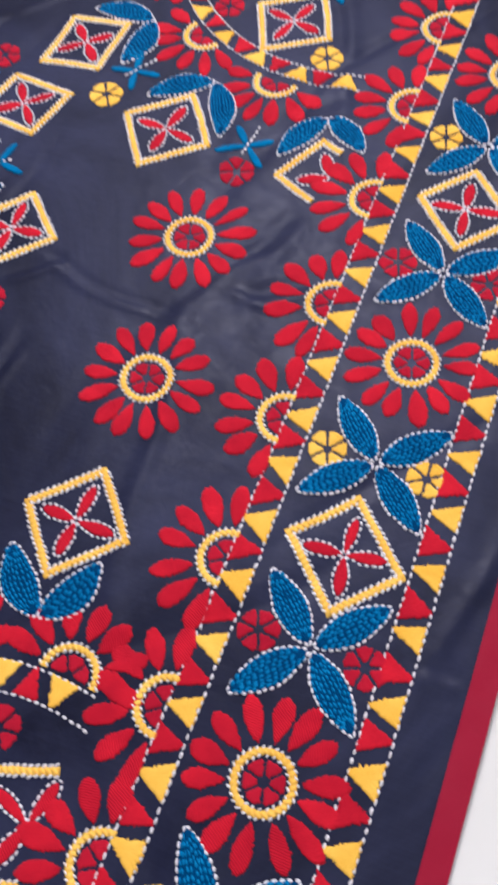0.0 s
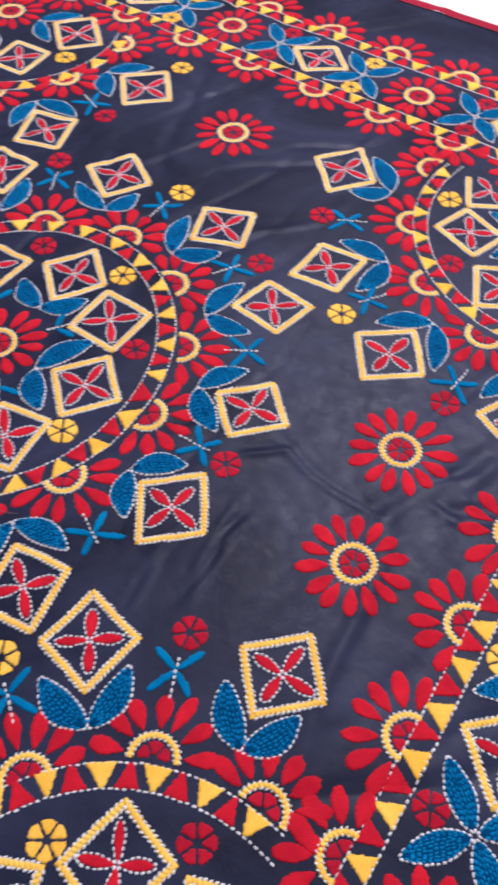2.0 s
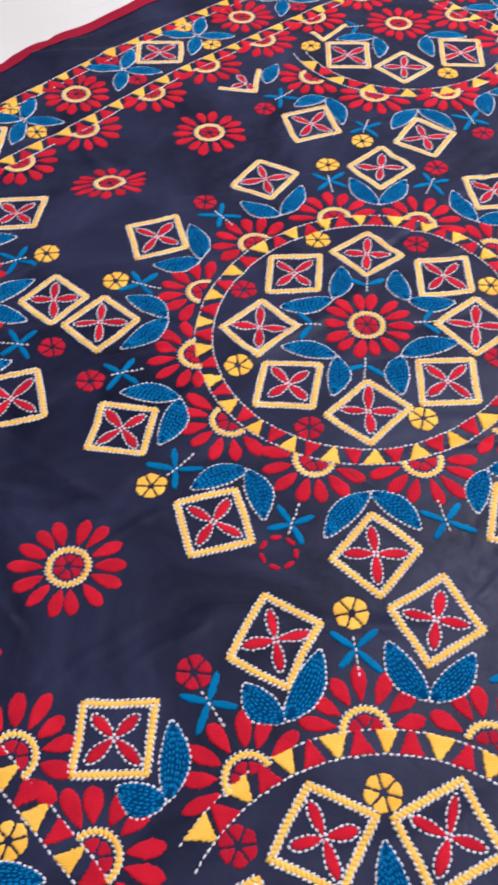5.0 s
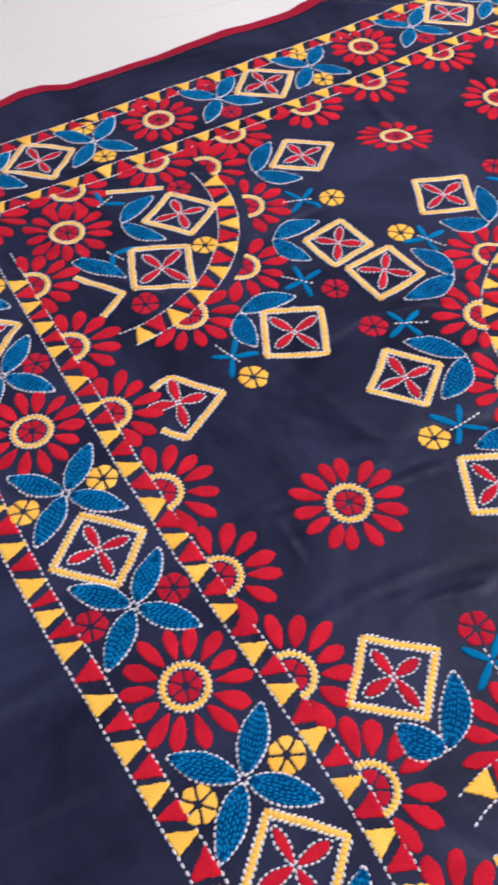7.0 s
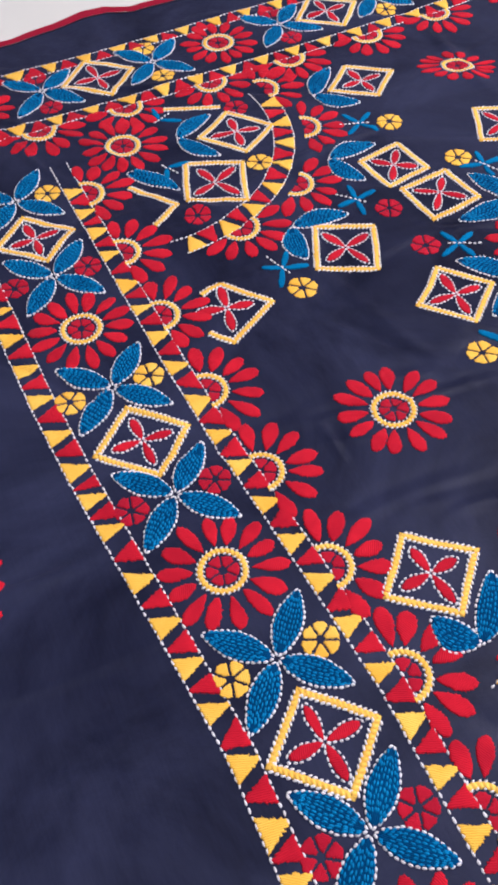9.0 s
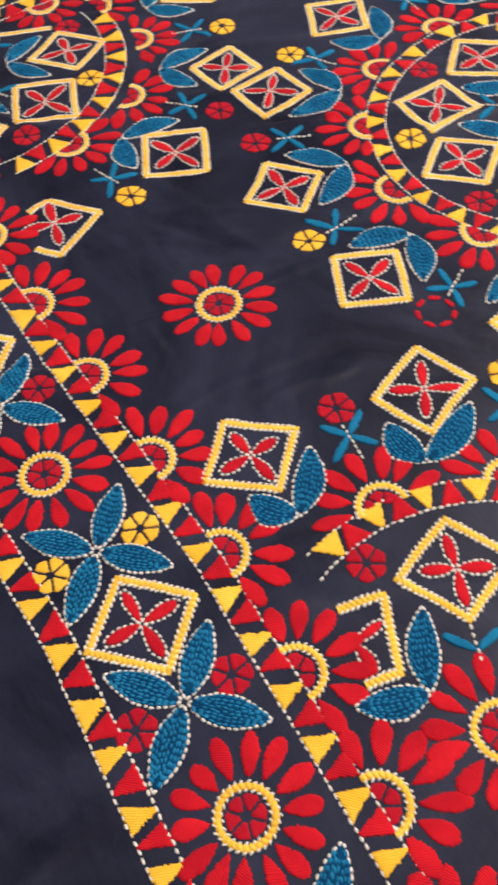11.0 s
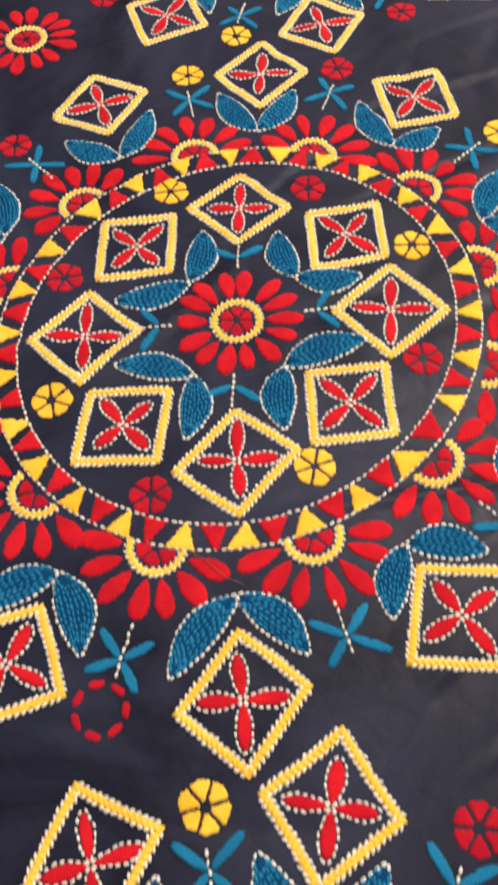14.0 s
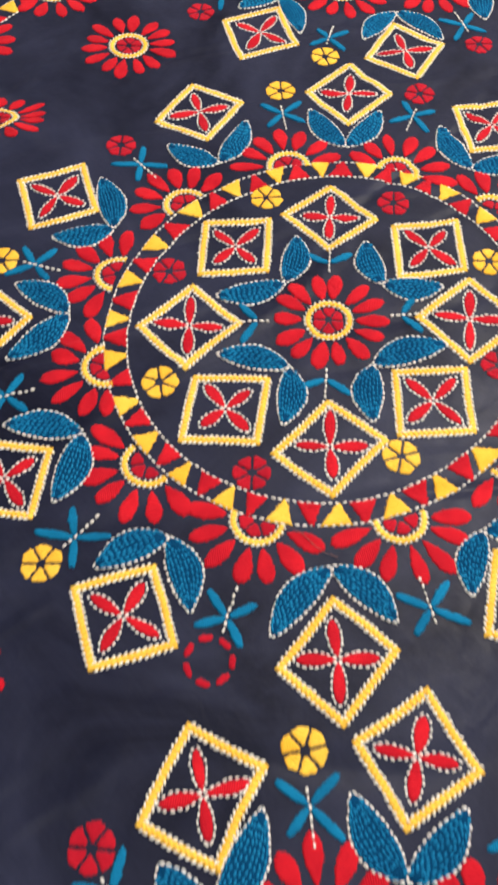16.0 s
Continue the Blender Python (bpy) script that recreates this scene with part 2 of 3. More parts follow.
class Geo:
    """Gathers triangles laid out on the cloth's plan and drapes them."""

    def __init__(self):
        self.v, self.f, self.uv, self.n = [], [], [], 0

    def add(self, v, f, uv):
        v = np.asarray(v, float)
        self.v.append(v), self.f.append(np.asarray(f, int) + self.n), self.uv.append(np.asarray(uv, float))
        self.n += len(v)

    def mesh(self, name, mat, draped=True):
        v, f, uv = np.concatenate(self.v), np.concatenate(self.f), np.concatenate(self.uv)
        if draped:
            v = v.copy()
            if PUCKER:
                cx, cy, a, k = PUCKER[-1]
                w = ((v[:, 0] - cx) * math.cos(a) + (v[:, 1] - cy) * math.sin(a)) * (k - 1)
                v[:, 0] += w * math.cos(a)
                v[:, 1] += w * math.sin(a)
            v[:, 2] += lift(v[:, 0], v[:, 1])
        me = bpy.data.meshes.new(name)
        me.vertices.add(len(v)), me.loops.add(3 * len(f)), me.polygons.add(len(f))
        me.vertices.foreach_set("co", v.ravel())
        me.loops.foreach_set("vertex_index", f.ravel())
        me.polygons.foreach_set("loop_start", np.arange(0, 3 * len(f), 3))
        me.polygons.foreach_set("use_smooth", np.ones(len(f), bool))
        layer = me.uv_layers.new(name="UVMap")
        layer.data.foreach_set("uv", uv[f.ravel()].ravel())
        me.update()
        me.validate()
        me.materials.append(mat)
        return me


def part(name, geo, mat, parent, label=""):
    ob = new(name, geo.mesh(name, mat))
    ob.parent = parent
    if name.endswith(("stitching", "edging", "filling")):
        tagged(ob, kind="stuff")
    if label:
        tagged(ob, label)
    return ob


def satin(geo, outline, angle, height=0.0011, jag=0.00035):
    """A padded patch of satin stitch with slightly ragged edges; angle: the way its threads run."""
    p = np.asarray(outline, float)
    c = p.mean(0)
    if jag > 0:
        loop = np.concatenate([p, p[:1]])
        step = np.hypot(*np.diff(loop, axis=0).T)
        at = np.concatenate([[0], np.cumsum(step)])
        s = np.linspace(0, at[-1], max(12, int(at[-1] / 0.0010)), endpoint=False)
        p = np.c_[np.interp(s, at, loop[:, 0]), np.interp(s, at, loop[:, 1])]
    n = len(p)
    out = p - c
    ln = np.hypot(out[:, 0], out[:, 1])[:, None]
    if jag > 0:
        across = -out[:, 0] * math.sin(angle) + out[:, 1] * math.cos(angle)
        tooth = np.abs((across / 0.0021 + rng.uniform(0, 1) + rng.normal(0, 0.08, n)) % 1.0 - 0.5) * 4 - 1
        p = p + out / np.maximum(ln, 1e-6) * (tooth * 0.00062 + rng.normal(0, jag * 0.9, n))[:, None]
    rings = [(1.0, -0.0004), (0.985, height * 0.55), (0.82, height * 0.92), (0.5, height)]
    v = np.concatenate([np.c_[c + (p - c) * s, np.full(n, z)] for s, z in rings] + [[[c[0], c[1], height]]])
    i = np.arange(n)
    j = (i + 1) % n
    f = []
    for k in range(len(rings) - 1):
        a, b = k * n, (k + 1) * n
        f += [np.c_[a + i, a + j, b + j], np.c_[a + i, b + j, b + i]]
    last = (len(rings) - 1) * n
    f.append(np.c_[last + i, last + j, np.full(n, len(rings) * n)])
    ca, sa = math.cos(angle), math.sin(angle)
    uv = np.c_[v[:, 0] * ca + v[:, 1] * sa, -v[:, 0] * sa + v[:, 1] * ca]
    geo.add(v, np.concatenate(f), uv)


# one stitch: a low rounded bead of thread that dips into the cloth at both ends
_a = np.linspace(0, 2 * math.pi, 8, endpoint=False)
BEAD = np.concatenate([np.c_[0.5 * np.cos(_a), 0.5 * np.sin(_a), np.full(8, -0.3)], np.c_[0.43 * np.cos(_a), 0.40 * np.sin(_a), np.full(8, 0.66)], [[0, 0, 1.0]]])
_i = np.arange(8)
_j = (_i + 1) % 8
BEAD_F = np.concatenate([np.c_[_i, _j, 8 + _j], np.c_[_i, 8 + _j, 8 + _i], np.c_[8 + _i, 8 + _j, np.full(8, 16)]])


def stitches(geo, x, y, angle, length, width, height=0.0010, base=0.0):
    """Many stitches at once: places, headings, lengths and widths."""
    x = np.asarray(x, float)
    n = len(x)
    if n == 0:
        return
    y, angle, length, width, base = (np.broadcast_to(np.asarray(q, float), (n,)) for q in (y, angle, length, width, base))
    length = length * rng.normal(1, 0.09, n)
    width = width * rng.normal(1, 0.09, n)
    angle = angle + rng.normal(0, 0.09, n)
    lx, ly = BEAD[None, :, 0] * length[:, None], BEAD[None, :, 1] * width[:, None]
    ca, sa = np.cos(angle)[:, None], np.sin(angle)[:, None]
    v = np.stack([x[:, None] + lx * ca - ly * sa, y[:, None] + lx * sa + ly * ca, BEAD[None, :, 2] * height + base[:, None] + np.zeros_like(lx)], -1)
    f = BEAD_F[None] + (np.arange(n) * len(BEAD))[:, None, None]
    uv = np.stack([lx, ly + rng.uniform(0, 0.02, (n, 1))], -1)
    geo.add(v.reshape(-1, 3), f.reshape(-1, 3), uv.reshape(-1, 2))


def along(points, pitch, start=0.5):
    """Even places and headings along a polyline."""
    p = np.asarray(points, float)
    seg = np.diff(p, axis=0)
    ln = np.hypot(seg[:, 0], seg[:, 1])
    at = np.concatenate([[0], np.cumsum(ln)])
    n = max(1, int(round(at[-1] / pitch)))
    s = (np.arange(n) + start) * at[-1] / n
    k = np.clip(np.searchsorted(at, s, side="right") - 1, 0, len(seg) - 1)
    w = ((s - at[k]) / ln[k])[:, None]
    q = p[k] * (1 - w) + p[k + 1] * w
    return q[:, 0], q[:, 1], np.arctan2(seg[k, 1], seg[k, 0])


def dashes(geo, points, pitch=0.0052, length=0.0040, width=0.0019, base=0.0, lean=0.0):
    x, y, a = along(points, pitch)
    x, y = x + rng.normal(0, 0.00025, len(x)), y + rng.normal(0, 0.00025, len(x))
    stitches(geo, x, y, a + lean, length, width, 0.0009, base)


def rope(geo, points, width=0.0066, closed=False):
    """A raised cord of slanting yellow stitches, each one bulging a little, with ragged edges, in one piece."""
    p = np.asarray(points, float)
    q = []
    for a, b in zip(p[:-1], p[1:]):
        n = max(1, int(round(np.hypot(*(b - a)) / 0.00075)))
        q.append(a + (b - a) * np.linspace(0, 1, n, endpoint=False)[:, None])
    q = np.concatenate(q if closed else q + [p[-1:]])
    n = len(q)
    if closed:
        fwd, back = np.roll(q, -1, 0) - q, q - np.roll(q, 1, 0)
    else:
        step = np.diff(q, axis=0)
        fwd, back = np.concatenate([step, step[-1:]]), np.concatenate([step[:1], step])
    fwd, back = (w / np.maximum(np.hypot(w[:, 0], w[:, 1]), 1e-9)[:, None] for w in (fwd, back))
    bend = 1 + (fwd * back).sum(1)
    tan = (fwd + back) / np.maximum(bend, 0.7)[:, None]
    nrm = np.c_[-tan[:, 1], tan[:, 0]]
    along_s = np.concatenate([[0], np.cumsum(np.hypot(*np.diff(q, axis=0).T))])
    pitch = 0.0043
    beat = np.abs(np.cos(np.pi * along_s / pitch + rng.uniform(0, 3) + np.cumsum(rng.normal(0, 0.03, n))))
    rag = rng.normal(0, 0.00028, (n, 2)) + 0.0007 * (beat[:, None] - 0.6)
    tall = 0.0015 * (0.62 + 0.45 * beat + rng.normal(0, 0.03, n))
    cross = ((-0.5, -0.3), (-0.40, 0.7), (0.0, 1.0), (0.40, 0.7), (0.5, -0.3))
    v = []
    for o, h in cross:
        off = o * (width + np.where(o < 0, rag[:, 0], rag[:, 1]) * 2)
        v.append(np.c_[q + nrm * off[:, None], tall * h])
    m = len(cross)
    v = np.stack(v, 1).reshape(-1, 3)
    k = np.arange(n if closed else n - 1)
    k2 = (k + 1) % n
    f = []
    for c in range(m - 1):
        f += [np.c_[k * m + c, k2 * m + c, k2 * m + c + 1], np.c_[k * m + c, k2 * m + c + 1, k * m + c + 1]]
    f = [w[:, ::-1] for w in f]
    uv_s = np.repeat(along_s, m) + np.tile([o * width * 0.8 for o, _ in cross], n)
    geo.add(v, np.concatenate(f), np.c_[np.tile([o * width for o, _ in cross], n), uv_s])


def arc(cx, cy, r, a0, a1, n=40):
    a = np.radians(np.linspace(a0, a1, n))
    return np.c_[cx + r * np.cos(a), cy + r * np.sin(a)]


def petal_outline(cx, cy, a, r0, r1, w, n=22, fat=0.62, power=0.52):
    t = np.linspace(0, 2 * math.pi, n, endpoint=False)
    u = 0.5 - 0.5 * np.cos(t)
    prof = np.sin(np.pi * np.clip(u, 0, 1) ** (math.log(0.5) / math.log(fat))) ** power
    side = np.where(t < math.pi, 1, -1) * prof * w / 2
    rr = r0 + (r1 - r0) * u
    return np.c_[cx + rr * math.cos(a) - side * math.sin(a), cy + rr * math.sin(a) + side * math.cos(a)]


def wedge_outline(cx, cy, a, r0, r1, half, n=5, gap=0.0010):
    """A pie slice whose straight sides keep an even gap to its neighbours."""
    def off(r):
        return max(0.02, half - math.asin(min(0.9, gap / r)))
    t = np.linspace(-1, 1, n + 4) * off(r1)
    rr = r1 * (1 - 0.13 * np.abs(t / max(half, 1e-6)) ** 4)
    ring = np.c_[cx + rr * np.cos(a + t), cy + rr * np.sin(a + t)]
    sides = [[(cx + r * math.cos(a + g * off(r)), cy + r * math.sin(a + g * off(r))) for r in (r0, 0.35 * r0 + 0.65 * r1)] for g in (-1, 1)]
    return np.concatenate([sides[0], ring, sides[1][::-1]])


def polygon(corners, per_side=6):
    c = np.asarray(corners, float)
    return np.concatenate([c[k] + (c[(k + 1) % len(c)] - c[k]) * np.linspace(0, 1, per_side, endpoint=False)[:, None] for k in range(len(c))])


# ---------------------------------------------------------------- the room
def slab(name, lo, hi, mat, label, category):
    bm = bmesh.new()
    bmesh.ops.create_cube(bm, size=1.0)
    for v in bm.verts:
        v.co = Vector([lo[k] + (v.co[k] + 0.5) * (hi[k] - lo[k]) for k in range(3)])
    me = bpy.data.meshes.new(name)
    bm.to_mesh(me)
    bm.free()
    me.materials.append(mat)
    return tagged(new(name, me), label, category, kind="structure")


FLOOR_Z = -0.006
floor = slab("floor", (-2.6, -2.6, FLOOR_Z - 0.1), (2.6, 2.6, FLOOR_Z), MARBLE, "polished white marble floor with thin grey veins", "floor")
# walls and ceiling are unseen, added to enclose the floor and bounce lamp light
slab("wall_north", (-2.75, 2.6, -0.1), (2.75, 2.75, 2.75), UNSEEN_GREY, "unseen grey wall, added to close the room", "wall")
slab("wall_south", (-2.75, -2.75, -0.1), (2.75, -2.6, 2.75), UNSEEN_GREY, "unseen grey wall, added to close the room", "wall")
slab("wall_east", (2.6, -2.6, -0.1), (2.75, 2.6, 2.75), UNSEEN_GREY, "unseen grey wall, added to close the room", "wall")
slab("wall_west", (-2.75, -2.6, -0.1), (-2.6, 2.6, 2.75), UNSEEN_GREY, "unseen grey wall, added to close the room", "wall")
slab("ceiling", (-2.6, -2.6, 2.65), (2.6, 2.6, 2.75), UNSEEN_GREY, "unseen grey ceiling, added to close the room", "ceiling")

# ---------------------------------------------------------------- the cloth itself
V_NW, V_SE, U_SW, U_NE = -0.780, 0.779, -1.35, 0.950
HEM = 0.016


def edge_wave(u):
    """How far the north-western edge of the cloth wanders outwards along its length."""
    run = np.interp(u, (-1.35, -0.60, -0.54, -0.49, -0.455, -0.42, -0.32, -0.22, -0.12, -0.04, 0.10, 0.27, 0.50, 0.95),
                    (-0.012, -0.024, -0.012, 0.003, 0.004, -0.014, -0.011, -0.004, 0.002, 0.011, 0.030, 0.042, 0.038, 0.034))
    return run + 0.0012 * np.sin(31.0 * u) + 0.0008 * np.sin(74.0 * u)


def sheet(u0, u1, v0, v1, step, z, wave):
    """A draped sheet in the cloth's own axes: u along its length, v across."""
    nu, nv = max(2, int(abs(u1 - u0) / step)), max(2, int(abs(v1 - v0) / step))
    u, v = np.meshgrid(np.linspace(u0, u1, nu), np.linspace(v0, v1, nv), indexing="ij")
    pull = np.clip((-v - 0.70) / 0.09, 0, 1.2)
    vv = v - (pull * edge_wave(u) if wave else 0)
    x, y = (u + vv) * R2, (u - vv) * R2
    i = np.arange(nu * nv).reshape(nu, nv)
    a, b, c, d = i[:-1, :-1].ravel(), i[1:, :-1].ravel(), i[1:, 1:].ravel(), i[:-1, 1:].ravel()
    g = Geo()
    g.add(np.c_[x.ravel(), y.ravel(), np.full(nu * nv, z)], np.concatenate([np.c_[a, c, b], np.c_[a, d, c]]), np.c_[x.ravel(), y.ravel()])
    return g


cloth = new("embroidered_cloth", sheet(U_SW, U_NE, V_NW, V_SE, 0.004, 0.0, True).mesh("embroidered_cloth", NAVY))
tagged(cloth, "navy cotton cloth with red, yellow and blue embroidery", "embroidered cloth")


def hem_strip(u0, u1, v0, v1):
    top = sheet(u0, u1, v0, v1, 0.004, 0.0016, True)
    part("hem", top, HEM_RED, cloth, "red hem strip")


hem_strip(U_SW, U_NE + HEM, V_SE - 0.002, V_SE + HEM)
hem_strip(U_SW, U_NE + HEM, V_NW - HEM, V_NW + 0.002)
hem_strip(U_NE - 0.002, U_NE + HEM, V_NW + 0.004, V_SE - 0.004)

# ---------------------------------------------------------------- motifs
def centre_wedges(parent, cx, cy, r, a0, a1, n):
    for k in range(n):
        a = radians(a0 + (a1 - a0) * (k + 0.5) / n)
        half = radians((a1 - a0) / n) * 0.5
        g = Geo()
        satin(g, wedge_outline(cx, cy, a, r * 0.26, r * rng.uniform(0.92, 1.0), half, 4, 0.0008), a + 1.57, 0.0009, 0.0003)
        part("centre_wedge", g, DARK_RED, parent, "deep red wedge")


def flower(parent, cx, cy, r=0.055, a0=0.0, a1=360.0, n=14, core=0.0192, phase=None):
    """A daisy of satin petals round a corded yellow ring; with a0..a1 less than a turn, half a daisy."""
    whole = a1 - a0 > 350
    g = Geo()
    rope(g, arc(cx, cy, core, a0, a1, 49), 0.0052, whole)
    head = part("flower", g, CORD, parent, "red daisy with a yellow corded ring" if whole else "half red daisy with a yellow corded arc")
    g = Geo()
    dashes(g, arc(cx, cy, core + 0.0028, a0, a1, 48), 0.0046, 0.0036, 0.0019, 0.0005, 0.75)
    dashes(g, arc(cx, cy, core - 0.0028, a0, a1, 40), 0.0046, 0.0033, 0.0017, 0.0005, 0.75)
    part("ring_stitching", g, WHITE, head, "white running stitches")
    centre_wedges(head, cx, cy, core - 0.0043, a0, a1, 6 if whole else 3)
    shift = (rng.uniform(0, 360 / n) if phase is None else phase - 180 / n) if whole else 0
    for k in range(n):
        a = radians(a0 + shift + (a1 - a0) * (k + 0.5) / n + rng.normal(0, 1.8))
        r1 = r * rng.normal(1.0, 0.04)
        w = (0.0138 if whole else 0.0145) * rng.normal(1, 0.06)
        g = Geo()
        satin(g, petal_outline(cx, cy, a, core + 0.0052, r1, w, 34, rng.uniform(0.57, 0.66)), a + 1.05 + rng.normal(0, 0.12), 0.0012, 0.00045)
        part("petal", g, RED, head)
    return head


def small_flower(parent, cx, cy, mat, r=0.0165, n=6):
    g = Geo()
    off = rng.uniform(0, 360)
    for k in range(n):
        a = radians(off + 360 * k / n)
        satin(g, wedge_outline(cx, cy, a, r * 0.24, r * rng.uniform(0.94, 1.03), radians(180 / n), 5), a + 1.57, 0.0010)
    return part("small_flower", g, mat, parent, "small yellow wheel flower" if mat == YELLOW else "small red wheel flower")


def leaf_shape(ax, ay, bx, by, width, bulge=0.0, n=14):
    """Outline of a leaf from a to b; bulge bends its midline to the left."""
    t = np.linspace(0, 1, n)
    dx, dy = bx - ax, by - ay
    ln = math.hypot(dx, dy)
    px, py = -dy / ln, dx / ln
    mid = bulge * np.sin(np.pi * t)
    w = width / 2 * np.sin(np.pi * t ** 0.92) ** 0.85
    left = np.c_[ax + dx * t + px * (mid + w), ay + dy * t + py * (mid + w)]
    right = np.c_[ax + dx * t + px * (mid - w), ay + dy * t + py * (mid - w)]
    return left, right


def leaf(parent, ax, ay, bx, by, width=0.024, bulge=0.0):
    left, right = leaf_shape(ax, ay, bx, by, width, bulge)
    g = Geo()
    body = np.concatenate([left[:-1], right[::-1][:-1]])
    satin(g, body, math.atan2(by - ay, bx - ax), 0.0019, 0.0)
    blade = part("leaf", g, BLUE_GROUND, parent, "blue leaf filled with running stitches")
    g = Geo()
    c = 0.5 * (left + right)
    for f in (0.84, 0.61, 0.37, 0.13):
        for s in (left, right):
            q = c + (s - c) * f
            q = q[1:-1] if f > 0.5 else q[2:-2]
            x, y, a = along(q, 0.0050, rng.uniform(0.1, 0.9))
            x, y = x + rng.normal(0, 0.0003, len(x)), y + rng.normal(0, 0.0003, len(x))
            stitches(g, x, y, a + 0.1, 0.0042, 0.0020, 0.0012, 0.0015)
    part("leaf_filling", g, BLUE, blade, "blue running stitches")
    g = Geo()
    dashes(g, left, 0.0050, 0.0041, 0.0025, 0.0006)
    dashes(g, right, 0.0050, 0.0041, 0.0025, 0.0006)
    part("leaf_edging", g, WHITE, blade, "white running stitches")
    return blade


def leaf_pair(parent, cx, cy, tx, ty, skew=0.0, reach=0.074, spread=0.046, back=0.024, width=0.027):
    """Two leaves that start beyond a diamond's inner corner and hug its two sides; (tx, ty): what it points at."""
    ln = math.hypot(tx - cx, ty - cy)
    ix, iy = (tx - cx) / ln, (ty - cy) / ln
    tips = []
    for s in (1, -1):
        j = rng.normal(0, 0.002, 2)
        tips += [cx + ix * (back + j[0]) - s * iy * (spread + j[1]), cy + iy * (back + j[0]) + s * ix * (spread + j[1])]
    leaf_twins(parent, cx, cy, cx + ix * reach - iy * skew, cy + iy * reach + ix * skew, *tips, width)


def leaf_twins(parent, cx, cy, ax, ay, bx, by, dx, dy, width=0.027):
    """Two leaves from one root a to the tips b and d, bowing away from the diamond at c."""
    for x, y in ((bx, by), (dx, dy)):
        side = (x - ax) * (cy - ay) - (y - ay) * (cx - ax)
        leaf(parent, ax, ay, x, y, width * rng.normal(1, 0.04), math.copysign(0.0050, -side))


def cross_petals(parent, cx, cy, ang, size, which=(0, 1, 2, 3)):
    """Red petals crossing inside a diamond, each outlined in white."""
    e = Geo()
    for k in which:
        a = ang + k * math.pi / 2 + rng.normal(0, 0.05)
        ln = size * rng.normal(1, 0.05)
        w = 0.0090 * rng.normal(1, 0.08)
        g = Geo()
        satin(g, petal_outline(cx, cy, a, 0.0012, ln, w, 16, 0.58), a + 1.2, 0.0011)
        part("cross_petal", g, RED, parent, "red satin petal")
        o = petal_outline(cx, cy, a, 0.0008, ln + 0.0016, w + 0.0024, 24, 0.58)
        dashes(e, np.concatenate([o, o[:1]]), 0.0048, 0.0038, 0.0022)
    part("petal_edging", e, WHITE, parent, "white running stitches")


def framed(parent, path, closed):
    """A yellow cord between two rows of white stitches, along straight sides."""
    p = np.asarray(path, float)
    sides = len(p) if closed else len(p) - 1
    e, line = Geo(), []
    for k in range(sides):
        a, b = p[k], p[(k + 1) % len(p)]
        d = (b - a) / np.hypot(*(b - a))
        nrm = np.array([-d[1], d[0]])
        m = (a + b) / 2 + nrm * rng.normal(0, 0.0007)
        line += [a, m]
        for off in (0.0032, -0.0032):
            dashes(e, [a + nrm * off, m + nrm * off, b + nrm * off], 0.0046, 0.0043, 0.0022, 0.0005, 0.55)
    if not closed:
        line.append(p[-1])
    g = Geo()
    rope(g, line + [line[0]] if closed else line, 0.0062, closed)
    frame_ob = part("diamond", g, CORD, parent, "yellow corded diamond frame" if closed else "unfinished yellow corded diamond frame")
    part("diamond_edging", e, WHITE, frame_ob, "white running stitches")
    return frame_ob


def diamond(parent, cx, cy, d1, a1, d2, a2):
    """A diamond from its two diagonals: lengths in millimetres and headings in degrees."""
    k = 0.00047
    e1 = np.array([math.cos(radians(a1)), math.sin(radians(a1))]) * d1 * k
    e2 = np.array([math.cos(radians(a2)), math.sin(radians(a2))]) * d2 * k
    c = np.array([cx, cy])
    frame_ob = framed(parent, [c - e1, c + e2, c + e1, c - e2], True)
    cross_petals(frame_ob, cx, cy, radians(a1), 0.0005 * min(d1, d2) * 0.66)
    return frame_ob


def leaflet(geo, cx, cy, a, ln=0.029, w=0.0080):
    satin(geo, petal_outline(cx, cy, a, 0.001, ln, w * 0.88, 18, 0.55, 0.3), a + 1.25, 0.0015, 0.0005)


def sprig(parent, cx, cy, toward, arms=(48, -48, 132, -132), ln=0.028, stem=(-0.027, 0.013)):
    """Bright blue leaflets crossing on a white stitched stem; toward: heading of the stem's far end."""
    g = Geo()
    for a in arms:
        leaflet(g, cx, cy, toward + radians(a + rng.normal(0, 5)), ln * rng.normal(1, 0.07))
    ob = part("sprig", g, BRIGHT, parent, "bright blue sprig on a white stitched stem")
    e = Geo()
    c, s = math.cos(toward), math.sin(toward)
    dashes(e, [(cx + stem[0] * c, cy + stem[0] * s), (cx + stem[1] * c, cy + stem[1] * s)], 0.0056, 0.0043, 0.0024, 0.0009)
    part("stem_stitching", e, WHITE, ob, "white running stitches")


